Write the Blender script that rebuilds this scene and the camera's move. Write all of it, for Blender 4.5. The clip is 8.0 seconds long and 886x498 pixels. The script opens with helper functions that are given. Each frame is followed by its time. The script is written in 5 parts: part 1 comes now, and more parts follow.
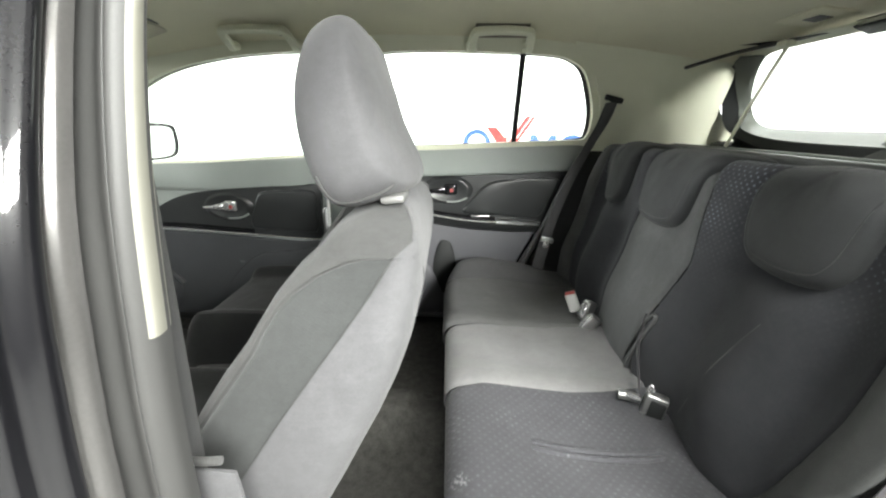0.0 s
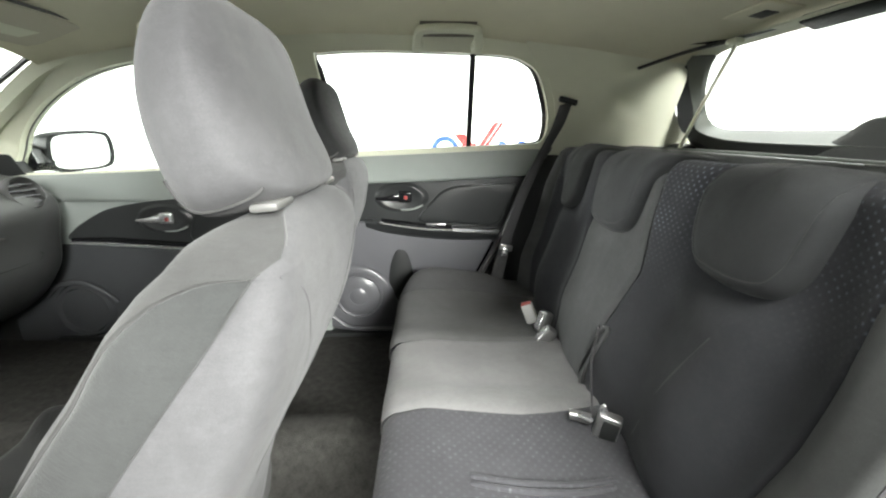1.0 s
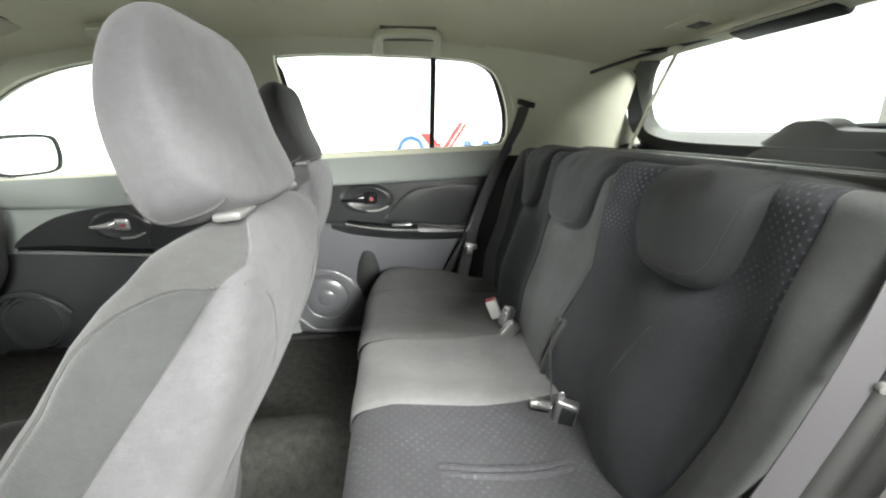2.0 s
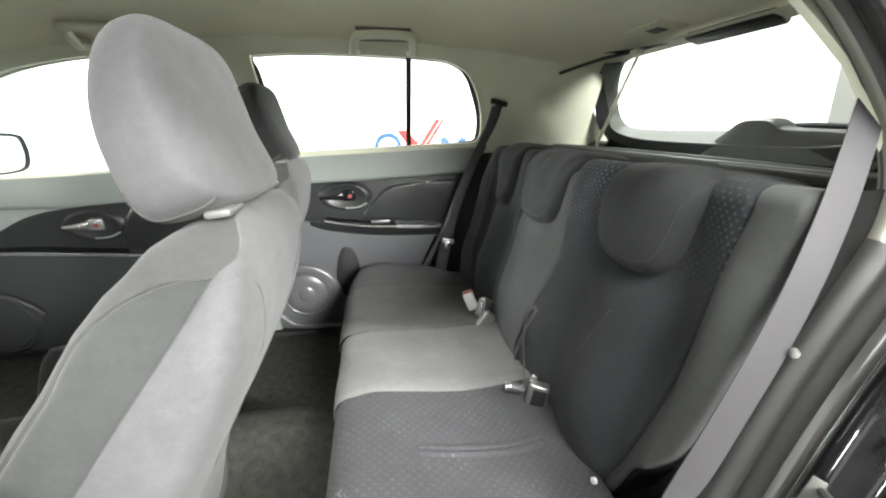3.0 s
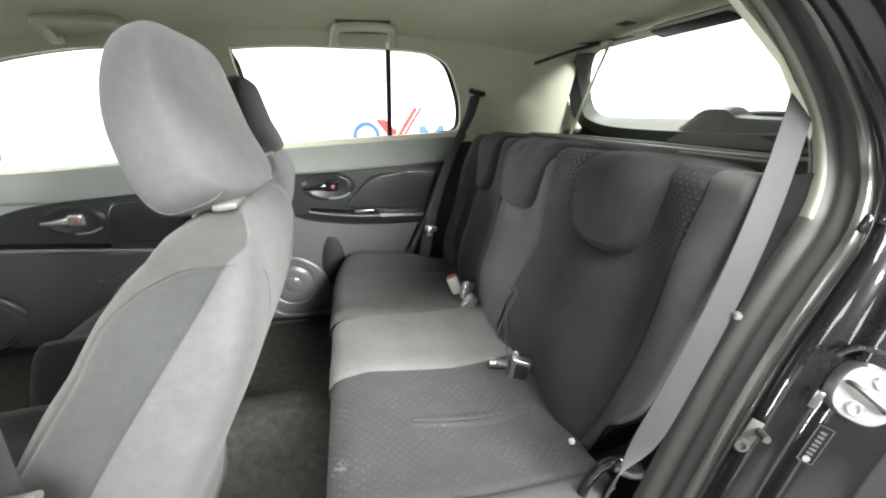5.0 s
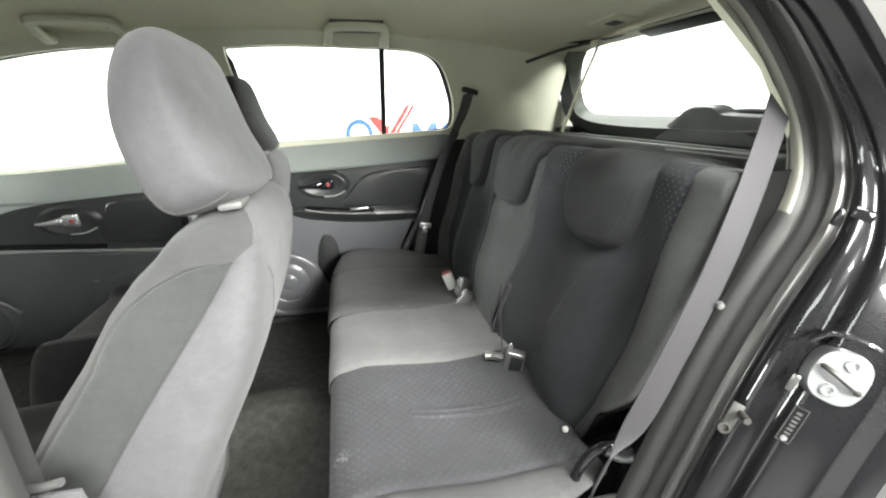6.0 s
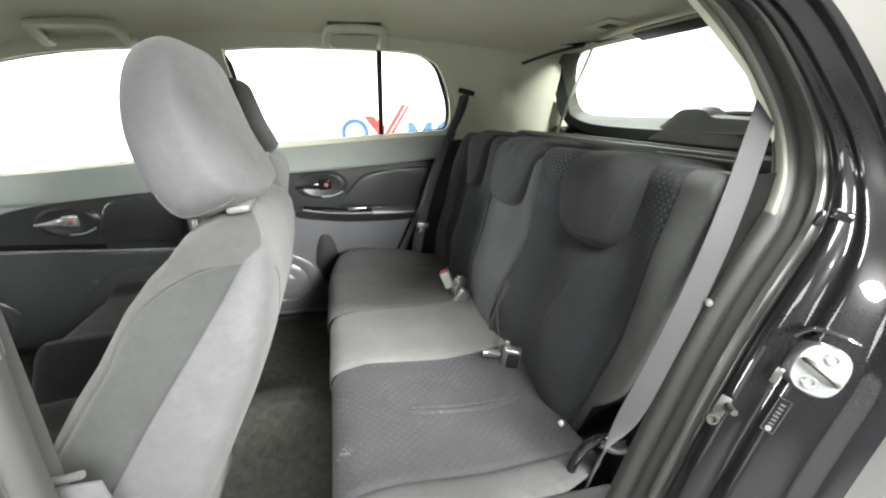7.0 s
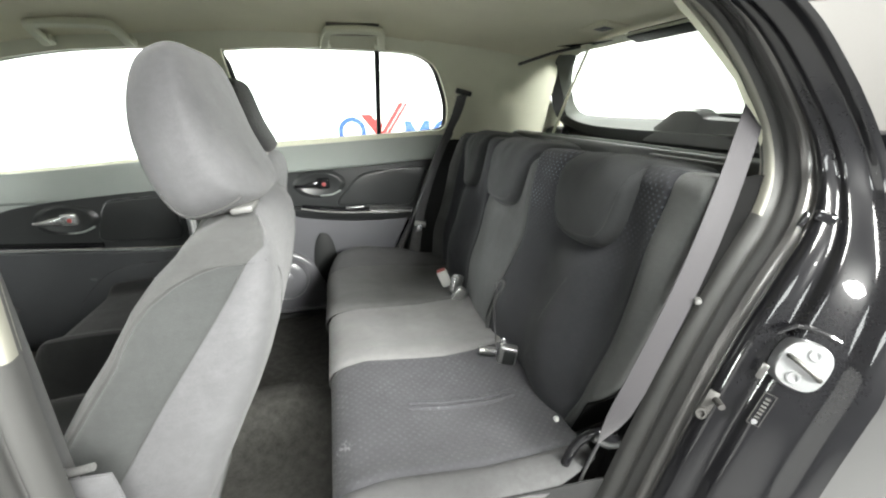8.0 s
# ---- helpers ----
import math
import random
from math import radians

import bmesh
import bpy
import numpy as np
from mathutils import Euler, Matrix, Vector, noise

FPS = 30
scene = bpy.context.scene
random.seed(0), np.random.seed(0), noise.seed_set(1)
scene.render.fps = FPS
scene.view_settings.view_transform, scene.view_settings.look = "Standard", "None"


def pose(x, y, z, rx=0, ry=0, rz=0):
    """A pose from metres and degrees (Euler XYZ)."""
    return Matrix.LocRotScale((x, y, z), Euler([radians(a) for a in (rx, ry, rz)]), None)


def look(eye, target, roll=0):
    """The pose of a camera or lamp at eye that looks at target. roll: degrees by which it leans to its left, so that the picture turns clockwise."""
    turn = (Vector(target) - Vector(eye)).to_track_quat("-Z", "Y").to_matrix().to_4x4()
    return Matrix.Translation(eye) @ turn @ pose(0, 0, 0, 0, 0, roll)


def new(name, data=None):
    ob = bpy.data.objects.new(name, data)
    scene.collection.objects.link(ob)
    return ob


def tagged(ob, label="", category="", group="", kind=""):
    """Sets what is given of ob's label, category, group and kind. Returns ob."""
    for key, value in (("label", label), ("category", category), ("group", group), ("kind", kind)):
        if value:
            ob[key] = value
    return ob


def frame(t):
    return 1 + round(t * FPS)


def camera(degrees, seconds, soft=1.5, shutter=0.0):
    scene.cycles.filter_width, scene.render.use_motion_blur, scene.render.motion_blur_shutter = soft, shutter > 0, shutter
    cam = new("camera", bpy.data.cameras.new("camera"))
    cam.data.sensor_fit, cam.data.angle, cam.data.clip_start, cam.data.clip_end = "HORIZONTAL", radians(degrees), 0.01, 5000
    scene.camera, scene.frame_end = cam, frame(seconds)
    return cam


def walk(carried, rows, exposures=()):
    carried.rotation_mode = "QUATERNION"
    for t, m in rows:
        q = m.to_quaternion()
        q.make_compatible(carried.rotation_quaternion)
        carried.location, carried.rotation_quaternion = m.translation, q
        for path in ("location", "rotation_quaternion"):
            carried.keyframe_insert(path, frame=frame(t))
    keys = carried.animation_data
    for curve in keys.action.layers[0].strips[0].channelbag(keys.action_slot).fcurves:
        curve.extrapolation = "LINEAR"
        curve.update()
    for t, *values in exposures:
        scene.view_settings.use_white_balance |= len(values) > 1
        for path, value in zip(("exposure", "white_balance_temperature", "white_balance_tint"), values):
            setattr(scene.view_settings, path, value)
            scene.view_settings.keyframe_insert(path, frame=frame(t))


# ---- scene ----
cam = camera(93.6, 8.0, soft=2.2)
PATH = [
    (0, (0.0000, 0.0000, 1.1300), (-0.0267, 1.9140, 0.5483), 0.40),
    (0.5, (0.0644, 0.0610, 1.1199), (0.0739, 1.9830, 0.5655), 0.12),
    (1, (0.0940, 0.0790, 1.1136), (0.1645, 2.0020, 0.5694), -0.07),
    (1.5, (0.1055, 0.0690, 1.1197), (0.2520, 1.9870, 0.5725), -0.26),
    (3, (0.1046, 0.0030, 1.1338), (0.4179, 1.8950, 0.5645), -0.41),
    (3.5, (0.1018, -0.0150, 1.1360), (0.4442, 1.8670, 0.5544), -0.51),
    (4, (0.0960, -0.0270, 1.1385), (0.4613, 1.8470, 0.5420), -0.61),
    (4.5, (0.0892, -0.0360, 1.1420), (0.4744, 1.8290, 0.5299), -0.81),
    (6, (0.0729, -0.0660, 1.1513), (0.5060, 1.7790, 0.5114), -1.30),
    (6.5, (0.0662, -0.0750, 1.1559), (0.5122, 1.7660, 0.5129), -1.29),
    (7, (0.0616, -0.0830, 1.1613), (0.5152, 1.7540, 0.5137), -1.29),
    (7.5, (0.0598, -0.0900, 1.1634), (0.5211, 1.7430, 0.5112), -1.19),
    (8, (0.0562, -0.0970, 1.1687), (0.5242, 1.7340, 0.5130), -1.08),
]
walk(cam, [(t, look(eye, target, roll)) for t, eye, target, roll in PATH])

# ---- world and light ----
world = bpy.data.worlds.new("studio_world")
scene.world = world
world.use_nodes = True
world.node_tree.nodes["Background"].inputs[0].default_value = (0.9, 0.95, 1.0, 1)
world.node_tree.nodes["Background"].inputs[1].default_value = 0.3


def area_lamp(name, loc, target, sx, sy, watts, color=(1, 1, 1)):
    data = bpy.data.lights.new(name, "AREA")
    data.shape, data.size, data.size_y, data.energy, data.color = "RECTANGLE", sx, sy, watts, color
    ob = new(name, data)
    ob.matrix_world = look(loc, target)
    return ob


# unseen area lamps: the first two follow the shading, the rest are added fill
area_lamp("unseen_lamp", (0.74, -1.0, 3.1), (0.3, 0.5, 0.8), 2.0, 0.8, 375, (0.99, 1.0, 0.95))
area_lamp("unseen_lamp", (1.45, -2.55, 2.05), (0.0, 0.7, 0.85), 1.3, 0.6, 520, (0.99, 1.0, 0.955))
# weak added fill from the front of the open side
area_lamp("unseen_lamp", (-1.5, -2.5, 2.45), (0.0, 0.8, 0.7), 1.6, 0.6, 45, (0.96, 1.0, 0.98))
area_lamp("unseen_lamp", (0.2, 3.2, 3.05), (0.2, 2.4, 0.9), 5.0, 1.2, 130, (0.985, 1.0, 0.96))
# added fill through the windscreen that lifts the far bench and doors
area_lamp("unseen_lamp", (-4.8, 0.9, 1.85), (0.3, 1.4, 0.9), 1.4, 0.8, 300, (0.985, 1.0, 0.97))
# added fill that brightens headliner and quarter trim near the tailgate
area_lamp("unseen_lamp", (1.7, 2.4, 3.05), (1.5, 2.1, 1.0), 0.9, 2.4, 200, (0.98, 1.0, 0.97))


# ---- materials ----
def nodes_of(name):
    m = bpy.data.materials.new(name)
    m.use_nodes = True
    nt = m.node_tree
    return m, nt, nt.nodes["Principled BSDF"]


def plug(nt, kind, **values):
    n = nt.nodes.new(kind)
    for k, v in values.items():
        n.inputs[k].default_value = v
    return n


def calc(nt, op, a, b=None):
    n = nt.nodes.new("ShaderNodeMath")
    n.operation = op
    for i, v in enumerate((a, b)):
        if v is None:
            continue
        if isinstance(v, (int, float)):
            n.inputs[i].default_value = v
        else:
            nt.links.new(v, n.inputs[i])
    return n.outputs[0]


def ramp(nt, fac, stops):
    n = nt.nodes.new("ShaderNodeValToRGB")
    e = n.color_ramp.elements
    e[0].position, e[0].color = stops[0][0], (*stops[0][1], 1)
    e[1].position, e[1].color = stops[-1][0], (*stops[-1][1], 1)
    for p, c in stops[1:-1]:
        s = e.new(p)
        s.color = (*c, 1)
    nt.links.new(fac, n.inputs[0])
    return n.outputs[0]


def tint(c, k):
    return tuple(min(1.0, v * k) for v in c)


def plain(name, color, rough=0.5, metal=0.0, vary=0.12, big=6.0, fine=400.0, bump=0.15, dist=0.0006, coat=0.0, sheen=0.0, spec=0.5):
    """A surface with slow and fine variation and a fine grain in relief."""
    m, nt, bsdf = nodes_of(name)
    co = nt.nodes.new("ShaderNodeTexCoord").outputs["Object"]
    slow = plug(nt, "ShaderNodeTexNoise", Scale=big, Detail=4.0, Roughness=0.6)
    grain = plug(nt, "ShaderNodeTexNoise", Scale=fine, Detail=2.0)
    for n in (slow, grain):
        nt.links.new(co, n.inputs["Vector"])
    mix = calc(nt, "ADD", calc(nt, "MULTIPLY", slow.outputs[0], 0.65), calc(nt, "MULTIPLY", grain.outputs[0], 0.35))
    col = ramp(nt, mix, [(0.3, tint(color, 1 - vary)), (0.7, tint(color, 1 + vary))])
    nt.links.new(col, bsdf.inputs["Base Color"])
    r = calc(nt, "ADD", calc(nt, "MULTIPLY", calc(nt, "SUBTRACT", slow.outputs[0], 0.5), 0.25 * rough), rough)
    nt.links.new(r, bsdf.inputs["Roughness"])
    bsdf.inputs["Metallic"].default_value = metal
    bsdf.inputs["Coat Weight"].default_value = coat
    bsdf.inputs["Coat Roughness"].default_value = 0.04
    bsdf.inputs["Sheen Weight"].default_value = sheen
    bsdf.inputs["Specular IOR Level"].default_value = spec
    if bump:
        b = plug(nt, "ShaderNodeBump", Strength=bump, Distance=dist)
        nt.links.new(grain.outputs[0], b.inputs["Height"])
        nt.links.new(b.outputs[0], bsdf.inputs["Normal"])
    return m


def fabric(name, color, dots=0.0, axes=("Y", "Z"), pitch=0.0125, vary=0.17, rib=0.0, sheen=0.04, field=None, dot=None, scuff=None):
    """Woven seat cloth: threads in relief, slow fading, and on demand a woven field of small dots or slanted ribs."""
    m, nt, bsdf = nodes_of(name)
    co = nt.nodes.new("ShaderNodeTexCoord").outputs["Object"]
    xyz = nt.nodes.new("ShaderNodeSeparateXYZ")
    nt.links.new(co, xyz.inputs[0])
    slow = plug(nt, "ShaderNodeTexNoise", Scale=9.0, Detail=5.0, Roughness=0.65)
    grain = plug(nt, "ShaderNodeTexNoise", Scale=750.0, Detail=3.0, Roughness=0.7)
    for n in (slow, grain):
        nt.links.new(co, n.inputs["Vector"])
    mix = calc(nt, "ADD", calc(nt, "MULTIPLY", slow.outputs[0], 0.6), calc(nt, "MULTIPLY", grain.outputs[0], 0.4))
    # dusty rubbed patches and the soft waves of padded cloth
    rub = plug(nt, "ShaderNodeTexNoise", Scale=6.5, Detail=6.0, Roughness=0.7)
    wave = plug(nt, "ShaderNodeTexNoise", Scale=11.0, Detail=1.0)
    for n in (rub, wave):
        nt.links.new(co, n.inputs["Vector"])
    mix = calc(nt, "ADD", mix, calc(nt, "MULTIPLY", calc(nt, "MAXIMUM", calc(nt, "SUBTRACT", rub.outputs[0], 0.56), 0.0), 0.9))
    nap = plug(nt, "ShaderNodeTexNoise", Scale=85.0, Detail=6.0, Roughness=0.75)
    nt.links.new(co, nap.inputs["Vector"])
    stretch = nt.nodes.new("ShaderNodeMapping")
    stretch.inputs["Scale"].default_value = (1.0, 1.0, 9.0)
    nt.links.new(co, stretch.inputs["Vector"])
    brush = plug(nt, "ShaderNodeTexNoise", Scale=38.0, Detail=5.0, Roughness=0.7)
    nt.links.new(stretch.outputs[0], brush.inputs["Vector"])
    mix = calc(nt, "ADD", mix, calc(nt, "MULTIPLY", calc(nt, "SUBTRACT", nap.outputs[0], 0.5), 0.34))
    mix = calc(nt, "ADD", mix, calc(nt, "MULTIPLY", calc(nt, "SUBTRACT", brush.outputs[0], 0.5), 0.16))
    height = calc(nt, "ADD", grain.outputs[0], calc(nt, "MULTIPLY", nap.outputs[0], 1.2))
    if rib:
        along = calc(nt, "ADD", xyz.outputs["X"], calc(nt, "MULTIPLY", xyz.outputs["Z"], 1.6))
        s = calc(nt, "SINE", calc(nt, "MULTIPLY", along, 2 * math.pi / 0.0075))
        height = calc(nt, "ADD", height, calc(nt, "MULTIPLY", s, rib))
        mix = calc(nt, "ADD", mix, calc(nt, "MULTIPLY", s, rib * 0.1))
    if dots:
        k = 2 * math.pi / (pitch * 2)
        sa = calc(nt, "SINE", calc(nt, "MULTIPLY", xyz.outputs[axes[0]], k))
        sb = calc(nt, "SINE", calc(nt, "MULTIPLY", xyz.outputs[axes[1]], k))
        d = calc(nt, "MULTIPLY", sa, sb)
        wear = plug(nt, "ShaderNodeTexNoise", Scale=14.0, Detail=3.0)
        nt.links.new(co, wear.inputs["Vector"])
        d = calc(nt, "MULTIPLY", calc(nt, "MAXIMUM", calc(nt, "SUBTRACT", d, 0.3), 0.0), calc(nt, "MULTIPLY", wear.outputs[0], 2.2))
        if field:
            # the woven dots run out below a certain height
            m_ = nt.nodes.new("ShaderNodeMapRange")
            m_.inputs["From Min"].default_value, m_.inputs["From Max"].default_value = field
            m_.inputs["To Min"].default_value = 0.12
            nt.links.new(xyz.outputs["Z"], m_.inputs["Value"])
            d = calc(nt, "MULTIPLY", d, m_.outputs[0])
            # and thin out in the middle of each place
            v = calc(nt, "ABSOLUTE", calc(nt, "SUBTRACT", calc(nt, "ABSOLUTE", calc(nt, "SUBTRACT", xyz.outputs["Y"], 0.98)), 0.335))
            b_ = nt.nodes.new("ShaderNodeMapRange")
            b_.inputs["From Min"].default_value, b_.inputs["From Max"].default_value = 0.06, 0.14
            b_.inputs["To Min"].default_value = 0.3
            nt.links.new(v, b_.inputs["Value"])
            d = calc(nt, "MULTIPLY", d, b_.outputs[0])
        height = calc(nt, "ADD", height, calc(nt, "MULTIPLY", d, 1.6))
        mix = calc(nt, "ADD", mix, calc(nt, "MULTIPLY", d, dots))
    if scuff:
        # a rubbed pale mark of its own
        away = nt.nodes.new("ShaderNodeVectorMath")
        away.operation = "DISTANCE"
        away.inputs[1].default_value = scuff
        nt.links.new(co, away.inputs[0])
        torn = plug(nt, "ShaderNodeTexNoise", Scale=170.0, Detail=5.0, Roughness=0.7)
        nt.links.new(co, torn.inputs["Vector"])
        near_ = calc(nt, "MAXIMUM", calc(nt, "SUBTRACT", 1.0, calc(nt, "DIVIDE", away.outputs["Value"], 0.022)), 0.0)
        mix = calc(nt, "ADD", mix, calc(nt, "MULTIPLY", near_, calc(nt, "MULTIPLY", calc(nt, "MAXIMUM", calc(nt, "SUBTRACT", torn.outputs[0], 0.47), 0.0), 9.0)))
    col = ramp(nt, mix, [(0.25, tint(color, 1 - 1.6 * vary)), (0.5, color), (0.72, tint(color, 1 + 1.6 * vary)), (1.0, dot or tint(color, 2.2))])
    nt.links.new(col, bsdf.inputs["Base Color"])
    bsdf.inputs["Roughness"].default_value = 0.92
    bsdf.inputs["Sheen Weight"].default_value = sheen
    bsdf.inputs["Sheen Roughness"].default_value = 0.5
    bsdf.inputs["Specular IOR Level"].default_value = 0.12
    b = plug(nt, "ShaderNodeBump", Strength=0.5, Distance=0.0009)
    nt.links.new(height, b.inputs["Height"])
    soft_ = plug(nt, "ShaderNodeBump", Strength=0.35, Distance=0.012)
    nt.links.new(wave.outputs[0], soft_.inputs["Height"])
    nt.links.new(soft_.outputs[0], b.inputs["Normal"])
    nt.links.new(b.outputs[0], bsdf.inputs["Normal"])
    return m


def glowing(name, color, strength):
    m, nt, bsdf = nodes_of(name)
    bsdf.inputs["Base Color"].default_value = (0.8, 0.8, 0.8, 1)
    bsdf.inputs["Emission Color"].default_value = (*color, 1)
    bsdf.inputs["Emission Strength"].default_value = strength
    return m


def glass(name):
    m, nt, bsdf = nodes_of(name)
    clear = nt.nodes.new("ShaderNodeBsdfTransparent")
    clear.inputs[0].default_value = (0.93, 0.96, 0.94, 1)
    gloss = nt.nodes.new("ShaderNodeBsdfGlossy")
    gloss.inputs["Roughness"].default_value = 0.02
    mix = nt.nodes.new("ShaderNodeMixShader")
    mix.inputs[0].default_value = 0.04
    nt.links.new(clear.outputs[0], mix.inputs[1])
    nt.links.new(gloss.outputs[0], mix.inputs[2])
    nt.links.new(mix.outputs[0], nt.nodes["Material Output"].inputs[0])
    return m


M = {
    "light_cloth": fabric("light_grey_cloth", (0.0765, 0.0762, 0.0795), sheen=0.1),
    "cushion_cloth": fabric("grey_cushion_cloth", (0.116, 0.1145, 0.115), sheen=0.12),
    "black_cloth": fabric("black_seat_cloth", (0.014, 0.0143, 0.0145), sheen=0.1),
    "mid_cloth": fabric("mid_grey_ribbed_cloth", (0.037, 0.0388, 0.0385), rib=0.08, sheen=0.15),
    "dark_cloth": fabric("charcoal_cloth", (0.060, 0.061, 0.061)),
    "grey_cloth": fabric("graphite_cloth", (0.080, 0.080, 0.0795)),
    "dot_back": fabric("dotted_charcoal_cloth", (0.030, 0.031, 0.0345), sheen=0.06, dots=0.5, axes=("Y", "Z"), pitch=0.0076, field=(0.80, 0.95), dot=(0.115, 0.126, 0.155)),
    "dot_seat": fabric("dotted_grey_cloth", (0.042, 0.042, 0.046), sheen=0.1, dots=0.26, axes=("X", "Y"), pitch=0.0095, dot=(0.15, 0.15, 0.155), scuff=(0.021, 0.540, 0.572)),
    "middle_cloth": fabric("soft_graphite_cloth", (0.062, 0.064, 0.0645)),
    "rest_cloth": fabric("black_headrest_cloth", (0.0345, 0.036, 0.0375), sheen=0.08, vary=0.12),
    "bolster_cloth": fabric("pale_graphite_cloth", (0.050, 0.052, 0.051), sheen=0.1),
    "edge_cloth": fabric("grey_edge_cloth", (0.056, 0.056, 0.057)),
    "seam": plain("dark_sewing_thread", (0.045, 0.045, 0.045), 0.9, bump=0.0),
    # darker than the cream trim to paint the shade behind the grab handles
    "recess": plain("brown_grey_recess_shade", (0.16, 0.15, 0.125), 0.8, vary=0.1, fine=900, bump=0.2),
    "headliner": plain("cream_headliner_felt", (0.66, 0.635, 0.485), 0.95, vary=0.06, fine=900, bump=0.3, sheen=0.2, spec=0.15),
    "strip": plain("cream_edge_strip", (0.17, 0.168, 0.142), 0.55, vary=0.06, fine=1200, bump=0.1),
    "buckle": plain("worn_buckle_metal", (0.30, 0.30, 0.295), 0.32, 0.8, vary=0.2, fine=300, bump=0.1),
    "visor": plain("beige_visor_vinyl", (0.50, 0.475, 0.385), 0.8, vary=0.05, fine=1200, bump=0.25, spec=0.2),
    "cream": plain("cream_pillar_plastic", (0.64, 0.65, 0.52), 0.55, vary=0.05, fine=1200, bump=0.15),
    "dash": plain("dark_grey_dash_plastic", (0.036, 0.037, 0.036), 0.45, vary=0.12, fine=1300, bump=0.4),
    "hatch": plain("dark_hatch_plastic", (0.10, 0.108, 0.097), 0.62, vary=0.12, fine=1400, bump=0.3, spec=0.3),
    "lower_door": plain("charcoal_door_plastic", (0.046, 0.048, 0.051), 0.26, vary=0.1, fine=1300, bump=0.35, spec=0.35),
    "grey_plastic": plain("grey_door_plastic", (0.088, 0.088, 0.096), 0.34, vary=0.08, fine=1500, bump=0.3),
    "pad": plain("soft_upper_door_plastic", (0.23, 0.25, 0.238), 0.36, vary=0.08, fine=1300, bump=0.35),
    "black_plastic": plain("black_grained_plastic", (0.014, 0.015, 0.015), 0.5, vary=0.15, fine=1500, bump=0.35, spec=0.25),
    "insert": plain("dark_door_insert", (0.025, 0.0265, 0.027), 0.3, vary=0.15, fine=1500, bump=0.3, spec=0.35),
    "gloss_black": plain("gloss_black_plastic", (0.008, 0.008, 0.009), 0.08, vary=0.1, bump=0.0),
    "paint": plain("black_car_paint", (0.006, 0.006, 0.007), 0.3, vary=0.2, bump=0.0, coat=1.0, spec=0.1),
    "lip": plain("bright_satin_edge", (0.12, 0.118, 0.115), 0.22, 0.7, vary=0.15, bump=0.0),
    "rubber": plain("black_door_rubber", (0.022, 0.022, 0.022), 0.42, vary=0.2, fine=700, bump=0.2),
    "grey_rubber": plain("grey_flocked_rubber", (0.039, 0.039, 0.038), 0.55, vary=0.15, fine=900, bump=0.15, spec=0.4),
    "chrome": plain("satin_chrome", (0.75, 0.75, 0.76), 0.24, 0.85, vary=0.05, bump=0.0),
    "zinc": plain("zinc_plate", (0.56, 0.57, 0.58), 0.34, 1.0, vary=0.08, fine=300, bump=0.1),
    "steel": plain("grey_steel", (0.065, 0.063, 0.060), 0.5, 0.6, vary=0.2, fine=300, bump=0.2),
    "belt": plain("dark_belt_webbing", (0.030, 0.030, 0.032), 0.8, vary=0.12, fine=1600, bump=0.5, sheen=0.05),
    "belt_light": plain("grey_belt_webbing", (0.0178, 0.0160, 0.0188), 0.7, vary=0.1, fine=1600, bump=0.5, sheen=0.1),
    "red": plain("red_button_plastic", (0.34, 0.055, 0.05), 0.4, bump=0.0),
    "pillar_grey": plain("grey_pillar_plastic", (0.013, 0.013, 0.0125), 0.55, vary=0.08, fine=1200, bump=0.25),
    "carpet": plain("dark_floor_carpet", (0.044, 0.043, 0.040), 1.0, vary=0.45, big=40, fine=350, bump=1.0, dist=0.004, spec=0.1),
    # near-black colour that paints in the shade of the gaps beside the bench
    "gap_shade": plain("dark_gap_shade", (0.006, 0.006, 0.006), 0.95, vary=0.2, bump=0.2, spec=0.05),
    "shoulder_cloth": fabric("grey_shoulder_cloth", (0.047, 0.0475, 0.0472), sheen=0.08),
    "speaker": plain("dark_speaker_plastic", (0.090, 0.090, 0.097), 0.3, vary=0.1, fine=1500, bump=0.2),
    "wall": plain("studio_grey_wall", (0.15, 0.145, 0.138), 0.9, vary=0.03, big=1.0, fine=60, bump=0.05),
    "floor": plain("studio_floor_paint", (0.23, 0.23, 0.226), 0.5, vary=0.06, big=1.0, fine=40, bump=0.05),
    "dim_wall": plain("studio_side_wall", (0.28, 0.28, 0.28), 0.9, vary=0.05, big=1.0, fine=60, bump=0.05),
    # emission stands in for the studio light falling on the white walls
    "backdrop": glowing("glowing_white_backdrop", (0.985, 1.0, 0.955), 1.5),
    "glass": glass("window_glass"),
    "mirror": plain("mirror_silver", (0.9, 0.9, 0.9), 0.02, 1.0, vary=0.0, bump=0.0),
    "sign_red": plain("red_sign_vinyl", (0.75, 0.04, 0.04), 0.5, bump=0.0),
    "sign_blue": plain("blue_sign_vinyl", (0.05, 0.14, 0.5), 0.5, bump=0.0),
    "guide": plain("pale_grey_plastic", (0.10, 0.10, 0.097), 0.45, bump=0.0),
    "white": plain("white_plastic", (0.7, 0.7, 0.68), 0.5, bump=0.0),
}


# ---- building tools ----
def part(name, bm, material, parent=None, label="", smooth=True):
    bmesh.ops.recalc_face_normals(bm, faces=bm.faces)
    me = bpy.data.meshes.new(name)
    bm.to_mesh(me)
    bm.free()
    me.materials.append(M[material])
    for p in me.polygons:
        p.use_smooth = smooth
    if smooth:
        me.set_sharp_from_angle(angle=radians(40))
    ob = new(name, me)
    ob.parent = parent
    return tagged(ob, label)


